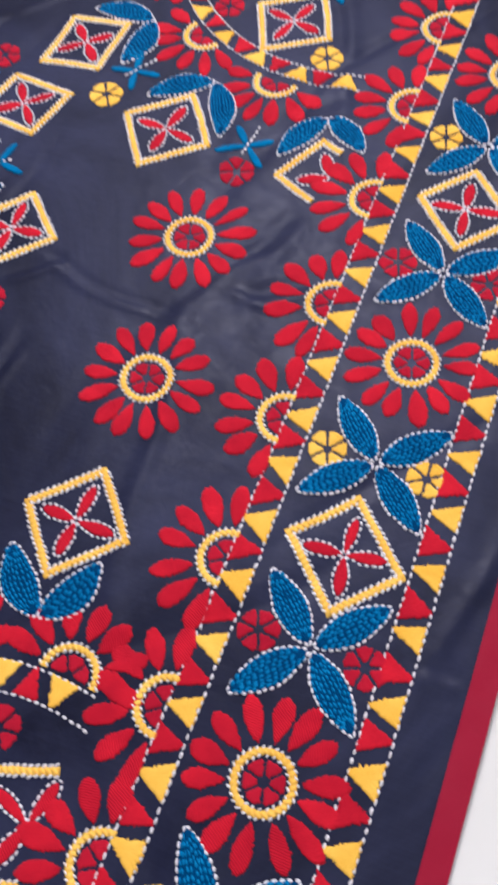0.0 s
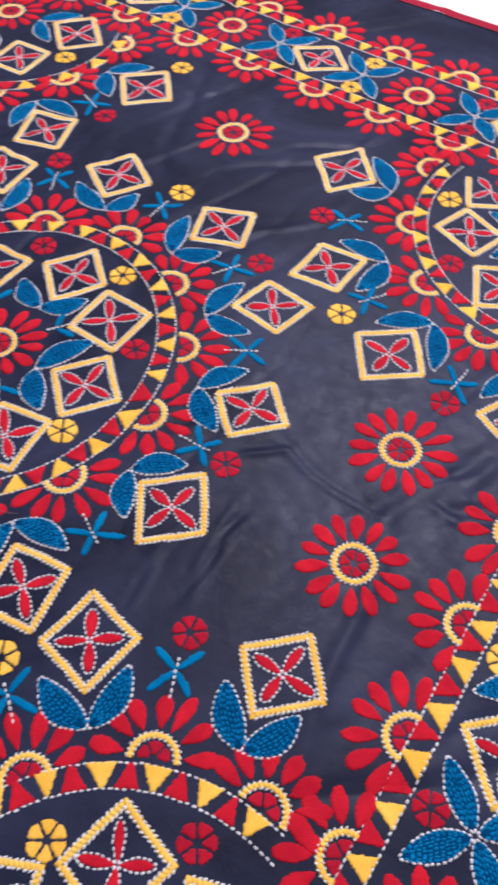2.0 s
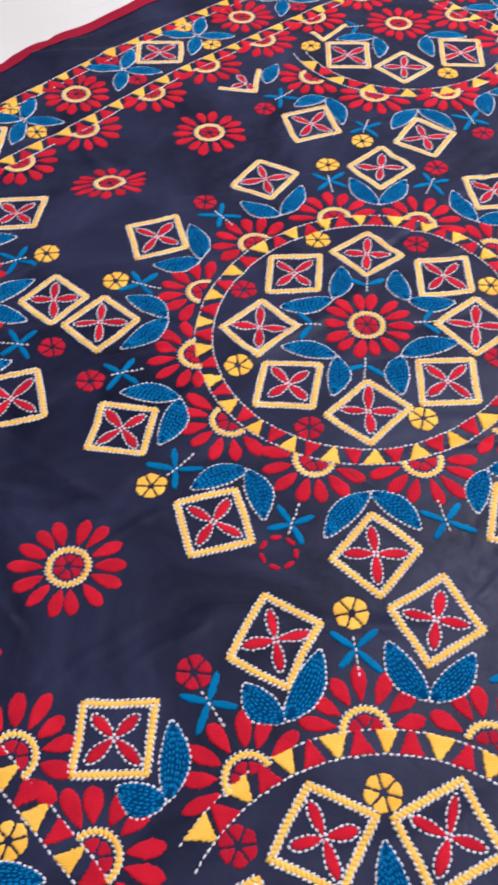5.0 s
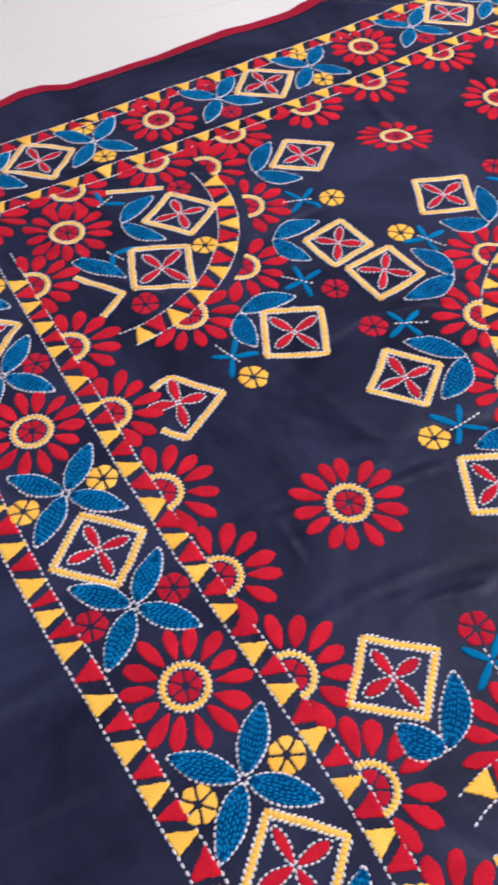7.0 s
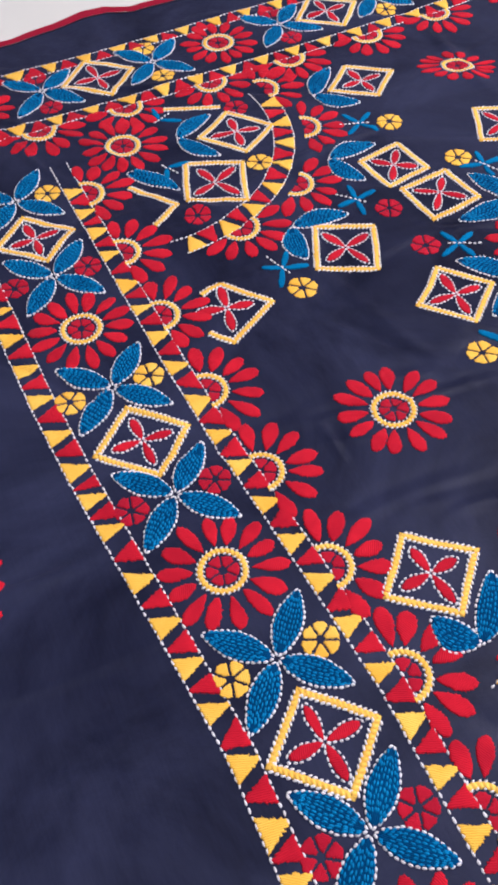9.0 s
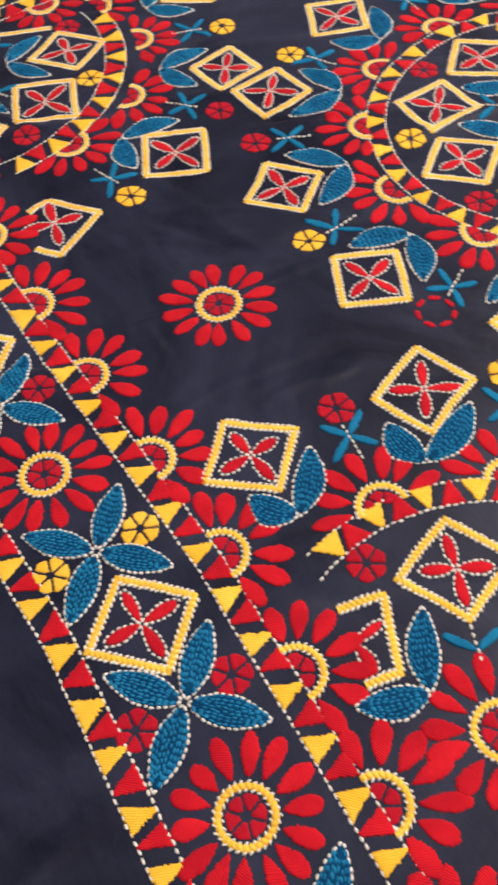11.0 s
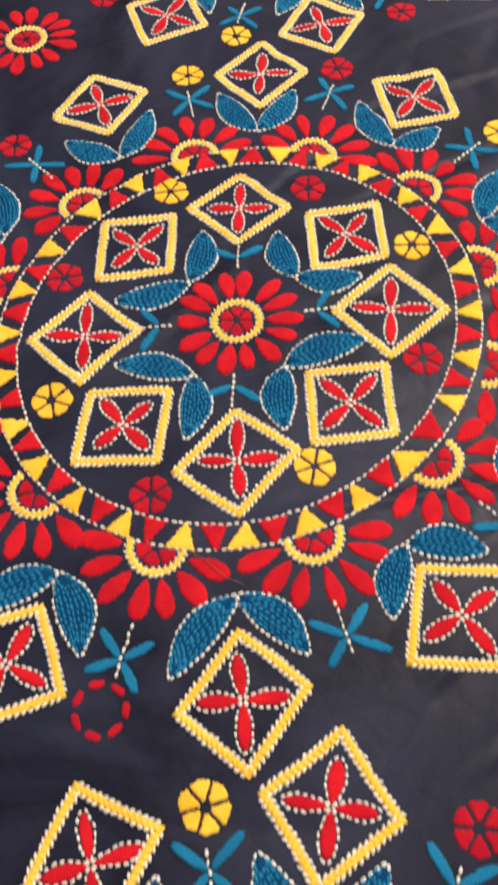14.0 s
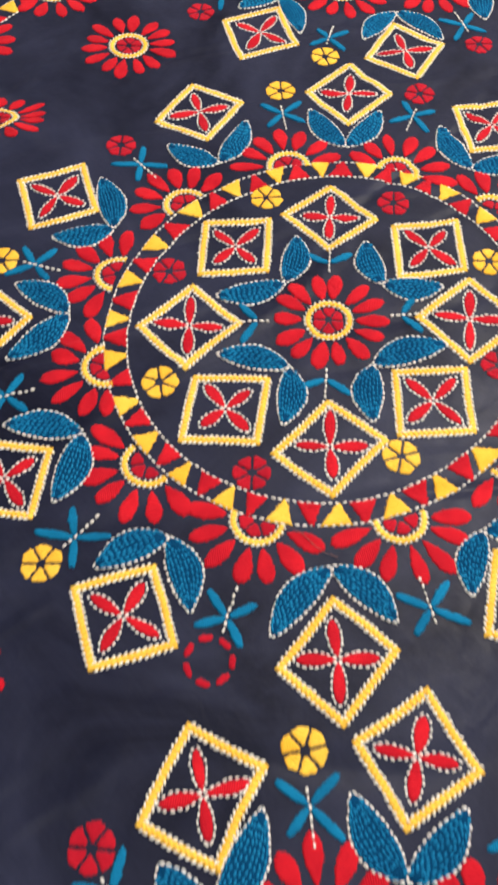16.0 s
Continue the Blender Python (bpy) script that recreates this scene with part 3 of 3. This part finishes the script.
def zigzag(parent, outer, inner, places, wide=0.235, closed=False):
    """Yellow and red satin triangles by turns between two curves, given as functions of the way along the strip."""
    gaps = [b - a for a, b in zip(places, places[1:])]
    gaps.append(places[0] + 360 - places[-1] if closed else gaps[-1])
    for k, (m0, gap) in enumerate(zip(places, gaps)):
        for colour, o, i, shift in ((YELLOW, outer, inner, 0.0), (RED, inner, outer, 0.5)):
            if shift and k == len(places) - 1 and not closed:
                continue
            m = m0 + (shift + rng.normal(0, 0.012)) * gap
            w = gap * wide * rng.normal(1, 0.08)
            lean = gap * rng.normal(0, 0.04)
            a, b, tip = o(m - w), o(m + w), (i(m + lean - w * 0.14), i(m + lean + w * 0.14))
            g = Geo()
            satin(g, polygon([a, b, tip[1], tip[0]], 8), rng.normal(0.3, 0.2), 0.0012, 0.0006)
            part("yellow_triangle" if colour == YELLOW else "red_triangle", g, colour, parent)


def ring_border(parent, cx, cy, r_in, r_out, a0, a1, places, tails=(0, 0), oval=(0.0, 0.0), w=0.235, closed=False):
    """Two stitched circles or arcs with triangles between them; places: headings of the yellow triangles; oval: by how much and towards where it is drawn out."""
    def spot(r, a):
        r = r + oval[0] * math.cos(2 * radians(a - oval[1]))
        return (cx + r * math.cos(radians(a)), cy + r * math.sin(radians(a)))
    g = Geo()
    dashes(g, [spot(r_in, a) for a in np.linspace(a0 - tails[0], a1 + tails[1], 90)], 0.0058, 0.0045, 0.0023)
    dashes(g, [spot(r_out, a) for a in np.linspace(a0, a1, 90)], 0.0058, 0.0045, 0.0023)
    ring = part("ring_border", g, WHITE, parent, "ring of white running stitches with coloured triangles")
    zigzag(ring, lambda a: spot(r_out + 0.0005, a), lambda a: spot(r_in + 0.0005, a), places, w, closed)
    return ring


BLUE_GROUND = thread("deep_blue_thread", (0.0, 0.060, 0.165), (0.0, 0.036, 0.10), 0.0013, 0.8, 0.0)

# ---------------------------------------------------------------- centre medallion
flower(cloth, 0.0, 0.0, 0.0545, n=14, core=0.0192, phase=2)
INNER = [(0.000, 0.130, 88, -91, 95, -1), (0.002, -0.135, 94, -87, 100, 11), (-0.127, -0.014, 98, -89, 97, 5), (0.129, 0.008, 100, -94, 98, -1),
         (-0.091, 0.086, 89, -43, 102, 50), (0.096, 0.094, 88, -38, 102, 53), (-0.088, -0.102, 90, -48, 101, 43), (0.091, -0.084, 91, -41, 98, 50)]
# root and two tips of each leaf pair
INNER_LEAVES = ((-0.041, 0.042, -0.106, 0.022, -0.032, 0.104), (0.050, 0.045, 0.108, 0.046, 0.035, 0.100), (-0.034, -0.055, -0.100, -0.045, -0.038, -0.116), (0.039, -0.048, 0.108, -0.022, 0.039, -0.109))
for k, d in enumerate(INNER):
    diamond(cloth, *d)
    if k > 3:
        leaf_twins(cloth, d[0], d[1], *INNER_LEAVES[k - 4], 0.0265)
for x, y in ((0.0, 0.068), (0.067, 0.010), (-0.002, -0.066), (-0.065, -0.007)):
    sprig(cloth, x, y, math.atan2(y, x), (55, -55), 0.027, (-0.012, 0.022))
for k, (x, y) in enumerate([(-0.064, 0.154), (0.064, 0.153), (0.153, 0.080), (0.151, -0.043), (0.061, -0.141), (-0.062, -0.163), (-0.147, -0.078), (-0.152, 0.051)]):
    small_flower(cloth, x, y, DARK_RED if k % 2 else YELLOW, 0.0162)
RING = (1.6, 15.3, 29.5, 43.0, 55.4, 67.6, 80.0, 93.4, 106.9, 121.1, 136.9, 153.9, 169.2, 182.9, 196.0, 209.9, 222.1, 234.4, 246.3, 259.1, 271.7, 285.7, 299.6, 314.2, 333.0, 347.0)
ring_border(cloth, 0.001, 0.0005, 0.1850, 0.2055, 0, 360, RING, (0, 0), (0.0088, 52.8), 0.24, True)
for x, y in ((-0.043, 0.199), (0.069, 0.197), (0.163, 0.149), (0.207, 0.054), (0.201, -0.049), (0.150, -0.136), (0.058, -0.197), (-0.055, -0.205), (-0.148, -0.159), (-0.196, -0.063), (-0.200, 0.044), (-0.144, 0.138)):
    a = math.degrees(math.atan2(y, x))
    flower(cloth, x, y, 0.0565, a - 95, a + 95, 7, 0.0198)
OUTER = [(0.009, -0.315, 97, -85, 92, 12), (0.020, 0.319, 106, -91, 95, 2), (-0.142, 0.279, 94, -75, 100, 22), (0.173, 0.276, 97, -35, 100, 59),
         (0.158, -0.258, 92, -54, 104, 40), (-0.152, -0.291, 94, -26, 93, 66), (0.319, -0.007, 88, -98, 96, -13), (0.262, -0.153, 90, -43, 90, 44),
         (0.290, 0.145, 94, -70, 97, 19), (-0.318, -0.021, 97, -85, 94, 10), (-0.264, -0.180, 92, -50, 92, 41), (-0.274, 0.143, 95, -23, 102, 67)]
# root and two tips of each leaf pair
OUTER_LEAVES = ((0.004, -0.242, -0.041, -0.302, 0.054, -0.285), (0.016, 0.232, -0.023, 0.291, 0.054, 0.292), (-0.115, 0.200, -0.172, 0.224, -0.090, 0.268),
                (0.146, 0.206, 0.117, 0.272, 0.193, 0.231), (0.124, -0.205, 0.111, -0.261, 0.183, -0.211), (-0.124, -0.224, -0.180, -0.254, -0.102, -0.286),
                (0.239, -0.006, 0.295, 0.039, 0.284, -0.044), (0.210, -0.112, 0.271, -0.099, 0.219, -0.175), (0.217, 0.108, 0.251, 0.175, 0.278, 0.096),
                (-0.238, -0.006, -0.296, 0.028, -0.287, -0.061), (-0.206, -0.134, -0.276, -0.129, -0.221, -0.200), (-0.211, 0.100, -0.235, 0.172, -0.271, 0.086))
for d, spots in zip(OUTER, OUTER_LEAVES):
    diamond(cloth, *d)
    leaf_twins(cloth, d[0], d[1], *spots)
# sprigs outside the ring, with the small flower that each carries: 0 none, 1 yellow, 2 red
for x, y, fx, fy, c in ((-0.052, 0.281, -0.055, 0.320, 1), (0.089, 0.286, 0.098, 0.323, 2), (0.220, 0.201, 0.250, 0.224, 1), (0.285, 0.067, 0.322, 0.069, 2),
                        (0.275, -0.070, 0, 0, 0), (0.199, -0.190, 0.221, -0.218, 2), (0.079, -0.272, 0, 0, 0), (-0.074, -0.288, 0, 0, 0),
                        (-0.199, -0.228, -0.221, -0.252, 1), (-0.279, -0.100, -0.312, -0.114, 2), (-0.281, 0.051, -0.313, 0.054, 1), (-0.196, 0.193, -0.220, 0.221, 2)):
    sprig(cloth, x, y, math.atan2(y, x))
    if c:
        small_flower(cloth, fx, fy, YELLOW if c == 1 else DARK_RED)
# an unfinished red ring of seven long stitches
g = Geo()
for k in range(7):
    satin(g, petal_outline(-0.085 + 0.017 * math.cos(k * 0.9), -0.321 + 0.017 * math.sin(k * 0.9), k * 0.9 + 1.57, -0.0058, 0.0058, 0.0054, 14, 0.5, 0.34), k * 0.9, 0.0010)
part("unfinished_flower", g, DARK_RED, cloth, "dashed red ring, not filled in")

# a loose end of pale thread lying on the petals
curve = bpy.data.curves.new("loose_thread", "CURVE")
curve.dimensions, curve.bevel_depth, curve.bevel_resolution = "3D", 0.00026, 1
line = curve.splines.new("POLY")
line.points.add(11)
for k in range(12):
    t = k / 11
    x, y = -0.036 + 0.045 * t, -0.213 - 0.024 * t ** 1.6 + 0.003 * math.sin(7 * t)
    line.points[k].co = (x, y, float(lift(x, y)) + 0.0024, 1)
curve.materials.append(thread("pale_brown_thread", (0.34, 0.17, 0.14), (0.22, 0.10, 0.09), 0.0008))
held = new("loose_thread_curve", curve)
thread_mesh = bpy.data.meshes.new_from_object(held)
bpy.data.objects.remove(held)
loose = new("loose_thread", thread_mesh)
loose.parent = cloth
tagged(loose, "loose end of pale brown thread")

# ---------------------------------------------------------------- lone daisies
PUCKER.append((-0.357, 0.252, 1.85, 0.62))
flower(cloth, -0.357, 0.252, 0.0545, n=14)
PUCKER.clear()
for x, y, p in ((0.343, 0.340, 0), (-0.233, 0.388, 10), (0.402, -0.237, 5), (0.317, -0.355, 68), (-0.286, -0.353, 84)):
    flower(cloth, x, y, 0.0555, n=14, phase=p)

# ---------------------------------------------------------------- corner medallions


def corner(cx, cy, fx, fy, r_in, r_out, a0, a1, tri, tails, halves, outside, inside, sprigs, inner_sprigs, smalls):
    flower(cloth, fx, fy, 0.055, n=14)
    ring_border(cloth, cx, cy, r_in, r_out, a0, a1, [tri[0] + tri[1] * k for k in range(tri[2])], tails, (0.0, 0.0), 0.26)
    for x, y in halves:
        a = math.degrees(math.atan2(y - cy, x - cx))
        flower(cloth, x, y, 0.0565, a - 95, a + 95, 7, 0.0198)
    for d in outside:
        diamond(cloth, *d[:6])
        if len(d) > 7:
            leaf_twins(cloth, d[0], d[1], *d[6:])
        else:
            leaf_pair(cloth, d[0], d[1], cx, cy, d[6])
    for k, d in enumerate(inside):
        diamond(cloth, *d[:6])
        if d[6]:
            leaf_pair(cloth, d[0], d[1], fx, fy, 0.0, 0.075, 0.044, 0.026, 0.024)
    for x, y, px, py, c in sprigs:
        sprig(cloth, x, y, math.atan2(y - cy, x - cx))
        if c:
            small_flower(cloth, px, py, YELLOW if c == 1 else DARK_RED)
    for x, y in inner_sprigs:
        sprig(cloth, x, y, math.atan2(y - fy, x - fx), (55, -55), 0.027, (-0.010, 0.020))
    for x, y, c in smalls:
        small_flower(cloth, x, y, YELLOW if c == 1 else DARK_RED, 0.0162)


corner(0.030, -0.684, 0.013, -0.691, 0.177, 0.198, 33, 153, (40.5, 13.35, 9), (3, 3),
       ((-0.096, -0.537), (0.000, -0.490), (0.104, -0.495), (0.183, -0.553)),
       ((-0.082, -0.413, 98, -73, 95, 27, -0.069, -0.488, -0.108, -0.456, -0.041, -0.418), (0.064, -0.380, 98, -101, 91, -10, 0.054, -0.459, 0.018, -0.405, 0.097, -0.411), (-0.212, -0.513, 89, -41, 96, 48, -0.160, -0.561, -0.203, -0.553, -0.166, -0.493), (0.225, -0.447, 94, -138, 90, -48, 0.176, -0.505, 0.176, -0.441, 0.232, -0.486)),
       ((-0.033, -0.577, 88, -70, 96, 25, 0), (0.065, -0.568, 98, -106, 93, -13, 1)),
       ((-0.010, -0.416, -0.014, -0.380, 1), (0.135, -0.424, 0.153, -0.392, 2), (-0.136, -0.476, -0.152, -0.450, 2)),
       ((-0.010, -0.638), (0.072, -0.662)), ((0.014, -0.539, 1), (0.128, -0.566, 2), (-0.100, -0.589, 2)))
corner(0.735, 0.030, 0.714, 0.029, 0.199, 0.217, 122, 236, (128.4, 12.9, 9), (3, 5),
       ((0.595, 0.206), (0.532, 0.104), (0.514, -0.005), (0.549, -0.100)),
       ((0.431, -0.107, 97, -55, 102, 36, 0.005), (0.402, 0.045, 88, -93, 102, 4, -0.002), (0.475, 0.228, 96, -48, 112, 50, -0.018)),
       ((0.597, 0.073, 95, -106, 90, -26, 1), (0.600, -0.031, 95, -65, 104, 26, 0)),
       ((0.432, -0.019, 0.396, -0.035, 1), (0.448, 0.124, 0.420, 0.141, 2), (0.490, -0.164, 0.469, -0.187, 2)),
       ((0.690, 0.095), (0.654, -0.004)), ((0.594, 0.140, 1), (0.552, 0.022, 2), (0.605, -0.096, 1)))
corner(-0.723, -0.061, -0.711, -0.059, 0.201, 0.226, -43, 52, (-39.4, 11.9, 8), (3, 2),
       ((-0.590, 0.116), (-0.511, 0.052), (-0.484, -0.059), (-0.518, -0.155)),
       ((-0.395, -0.147, 100, -26, 103, 67, -0.462, -0.136, -0.408, -0.090, -0.429, -0.182), (-0.383, 0.015, 91, -81, 86, 11, -0.461, -0.000, -0.415, 0.049, -0.406, -0.025), (-0.471, 0.178, 84, -40, 102, 48, 0.007)),
       ((-0.588, 0.015, 92, -52, 100, 36, 1), (-0.575, -0.087, 108, -22, 102, 69, 0)),
       ((-0.446, 0.083, -0.411, 0.098, 1), (-0.407, -0.064, -0.367, -0.065, 2), (-0.450, -0.203, -0.420, -0.224, 1)),
       ((-0.690, 0.006), (-0.641, -0.082)), ((-0.607, 0.063, 2), (-0.538, -0.034, 1), (-0.571, -0.152, 2)))
corner(0.058, 0.704, 0.054, 0.741, 0.173, 0.194, 203, 338, (216.8, 18.4, 7), (4, 4),
       ((-0.085, 0.558), (0.012, 0.514), (0.122, 0.530), (0.216, 0.607)),
       ((-0.083, 0.423, 99, -24, 110, 68, 0.014), (0.085, 0.399, 106, -77, 98, 20, 0.002), (0.238, 0.476, 104, -53, 108, 44, 0.007)),
       ((-0.031, 0.628, 106, -47, 106, 53, 1), (0.059, 0.597, 98, -90, 96, 5, 0), (0.154, 0.650, 106, -51, 108, 54, 1)),
       ((-0.003, 0.417, -0.007, 0.383, 1), (0.156, 0.452, 0.171, 0.417, 2), (-0.133, 0.493, -0.156, 0.459, 2)),
       ((-0.016, 0.725),), ((-0.093, 0.654, 1), (0.129, 0.584, 1), (0.300, 0.519, 1)))

# diamonds left unfinished where the border cuts them off
cross_petals(framed(cloth, [(-0.114, -0.631), (-0.083, -0.611), (-0.061, -0.668), (-0.083, -0.683)], False), -0.096, -0.654, 0.9, 0.026, (0, 3))
cross_petals(framed(cloth, [(0.159, -0.610), (0.118, -0.590), (0.088, -0.653), (0.113, -0.664)], False), 0.129, -0.632, 0.45, 0.030, (0, 1, 2))
leaf(cloth, -0.038, -0.677, -0.053, -0.614, 0.024, 0.003)
leaf(cloth, -0.038, -0.677, -0.087, -0.700, 0.024, 0.003)
cross_petals(framed(cloth, [(0.562, -0.214), (0.554, -0.193), (0.499, -0.209), (0.514, -0.251)], False), 0.541, -0.234, 1.25, 0.029, (0, 1))
leaf(cloth, 0.571, -0.169, 0.509, -0.188, 0.026, -0.004)
leaf(cloth, 0.571, -0.169, 0.580, -0.223, 0.024, 0.003)
cross_petals(framed(cloth, [(0.636, 0.180), (0.614, 0.123), (0.681, 0.104)], False), 0.655, 0.146, 0.2, 0.030, (1, 2, 3))
cross_petals(framed(cloth, [(-0.518, -0.272), (-0.505, -0.249), (-0.444, -0.255), (-0.461, -0.323), (-0.489, -0.320)], False), -0.485, -0.281, 0.6, 0.030)
framed(cloth, [(-0.695, 0.029), (-0.626, 0.058)], False)
framed(cloth, [(-0.669, -0.132), (-0.602, -0.142), (-0.611, -0.184)], False)
leaf(cloth, -0.683, -0.108, -0.610, -0.114, 0.024, 0.003)
cross_petals(framed(cloth, [(-0.232, 0.511), (-0.174, 0.506), (-0.173, 0.572)], False), -0.190, 0.530, 0.6, 0.026, (1, 2, 3))
leaf(cloth, -0.158, 0.530, -0.145, 0.590, 0.026, 0.003)
framed(cloth, [(-0.093, 0.700), (-0.073, 0.674), (-0.036, 0.731)], False)

# ---------------------------------------------------------------- border bands


def evenly(start, pitch, lo, hi):
    return [start + pitch * k for k in range(-40, 41) if lo < start + pitch * k < hi]


def band(along_v, out_v, square, d_in, d_mid, d_out, bend, s0, s1, first, period, halves, inner, outer, outside=(), fan=0.0):
    """One side of the border: two strips of triangles, and between them daisies, diamonds and crosses of leaves by turns."""
    def at(s, d):
        d = d + np.interp(s, *bend) * (1 + fan * max(0.0, d - d_mid) / (d_out - d_mid))
        return (along_v[0] * s * R2 + out_v[0] * d * R2, along_v[1] * s * R2 + out_v[1] * d * R2)
    heading = math.atan2(along_v[1], along_v[0])
    for lo, hi, places in ((d_in, d_in + 0.0215, inner), (d_out - 0.0215, d_out, outer)):
        g = Geo()
        for d in (lo, hi):
            dashes(g, [at(s, d) for s in np.linspace(s0, s1, 60)], 0.0060, 0.0047, 0.0024)
        strip = part("border_strip", g, WHITE, cloth, "white stitched border strip with coloured triangles")
        zigzag(strip, lambda q, d=hi: at(q, d), lambda q, d=lo: at(q, d), [q for q in places if s0 + 0.015 < q < s1 - 0.02], 0.25)
    for s in halves:
        x, y = at(s, d_in)
        a = math.degrees(math.atan2(-out_v[1], -out_v[0]))
        flower(cloth, x, y, 0.0565, a - 95, a + 95, 7, 0.0198)
    for s in outside:
        x, y = at(s, d_out)
        a = math.degrees(math.atan2(out_v[1], out_v[0]))
        flower(cloth, x, y, 0.0565, a - 95, a + 95, 7, 0.0198)
    s = first
    while s > s0:
        for kind, off in (("daisy", 0.0), ("cross_yellow", 0.280), ("diamond", 0.508), ("cross_red", 0.725)):
            q = s - off * period
            if not s0 + 0.03 < q < s1 - 0.03:
                continue
            x, y = at(q, d_mid)
            if kind == "daisy":
                flower(cloth, x, y, 0.0545, n=14, core=0.0192)
            elif kind == "diamond":
                j = rng.normal(0, 1.5, 4)
                diamond(cloth, x, y, square[0] + j[0], math.degrees(heading) + square[1] + j[1], square[2] + j[2], math.degrees(heading) + square[3] + j[3])
            else:
                for k in range(4):
                    a = heading + radians(45 + 90 * k) + rng.normal(0, 0.05)
                    leaf(cloth, x + 0.002 * math.cos(a), y + 0.002 * math.sin(a), x + 0.064 * math.cos(a), y + 0.064 * math.sin(a), 0.0235)
                for sgn in (-1, 1):
                    fx, fy = at(q, d_mid + sgn * 0.0385)
                    small_flower(cloth, fx, fy, YELLOW if kind == "cross_yellow" else DARK_RED, 0.0155, 6)
        s -= period


LEVEL = ((-1, 1), (0, 0))
SW_BEND = ((-0.50, -0.28, -0.18, 0.0, 0.10, 0.28, 0.46), (0.0, 0.0, 0.008, 0.024, 0.030, 0.035, 0.040))
NW_BEND = ((-0.60, -0.50, -0.34, -0.16, 0.0, 0.10, 0.20, 0.35, 0.47, 0.80), (-0.013, -0.011, -0.003, 0.006, 0.018, 0.031, 0.041, 0.046, 0.049, 0.056))
band((1, 1), (1, -1), (94, 3.5, 88, 87), 0.593, 0.671, 0.741, LEVEL, -0.74, 0.62, 0.385, 0.3315,
     (0.431, 0.321, 0.203, 0.088, -0.025, -0.146, -0.257, -0.360, -0.472, -0.585),
     evenly(0.028, 0.047, -0.72, 0.6), evenly(-0.015, 0.0475, -0.72, 0.6))
band((-1, 1), (-1, -1), (91, 2, 94, 88), 0.5785, 0.657, 0.7275, SW_BEND, -0.58, 0.46, 0.501, 0.3190,
     (0.391, 0.275, 0.165, 0.050, -0.0585, -0.171, -0.280, -0.391, -0.495),
     (-0.524, -0.484, -0.442, -0.399, -0.354, -0.3135, -0.2675, -0.2245, -0.179, -0.136, -0.090, -0.045, -0.003, 0.040, 0.094, 0.138, 0.184, 0.226, 0.277, 0.318, 0.359, 0.402),
     (-0.542, -0.500, -0.458, -0.418, -0.375, -0.337, -0.289, -0.243, -0.203, -0.163, -0.115, -0.060, -0.022, 0.014, 0.060, 0.108, 0.154, 0.199, 0.243, 0.287, 0.331, 0.375), fan=0.3)
band((1, 1), (-1, 1), (103, 6, 98, 96), 0.551, 0.634, 0.697, NW_BEND, -0.84, 0.80, 0.732, 0.3578,
     (-0.750, -0.630, -0.513, -0.390, -0.270, -0.144, -0.027, 0.107, 0.225, 0.348, 0.466, 0.587, 0.707),
     evenly(-0.354, 0.0500, -0.82, 0.78), evenly(-0.3225, 0.0503, -0.82, 0.78))
band((1, -1), (1, 1), (100, -3, 90, 83), 0.647, 0.721, 0.800, ((-0.6, 0.6), (0.021, -0.021)), -0.54, 0.60, 0.520, 0.3400,
     (0.387, 0.270, 0.154, 0.041, -0.0785, -0.196, -0.320, -0.438),
     evenly(0.01, 0.047, -0.52, 0.58), evenly(0.0, 0.047, -0.52, 0.58), (-0.387, -0.265, -0.140, -0.018, 0.100, 0.218, 0.337))

# a daisy of the next panel of the cloth, past the border
flower(cloth, -0.586, -0.676, 0.056, n=14)
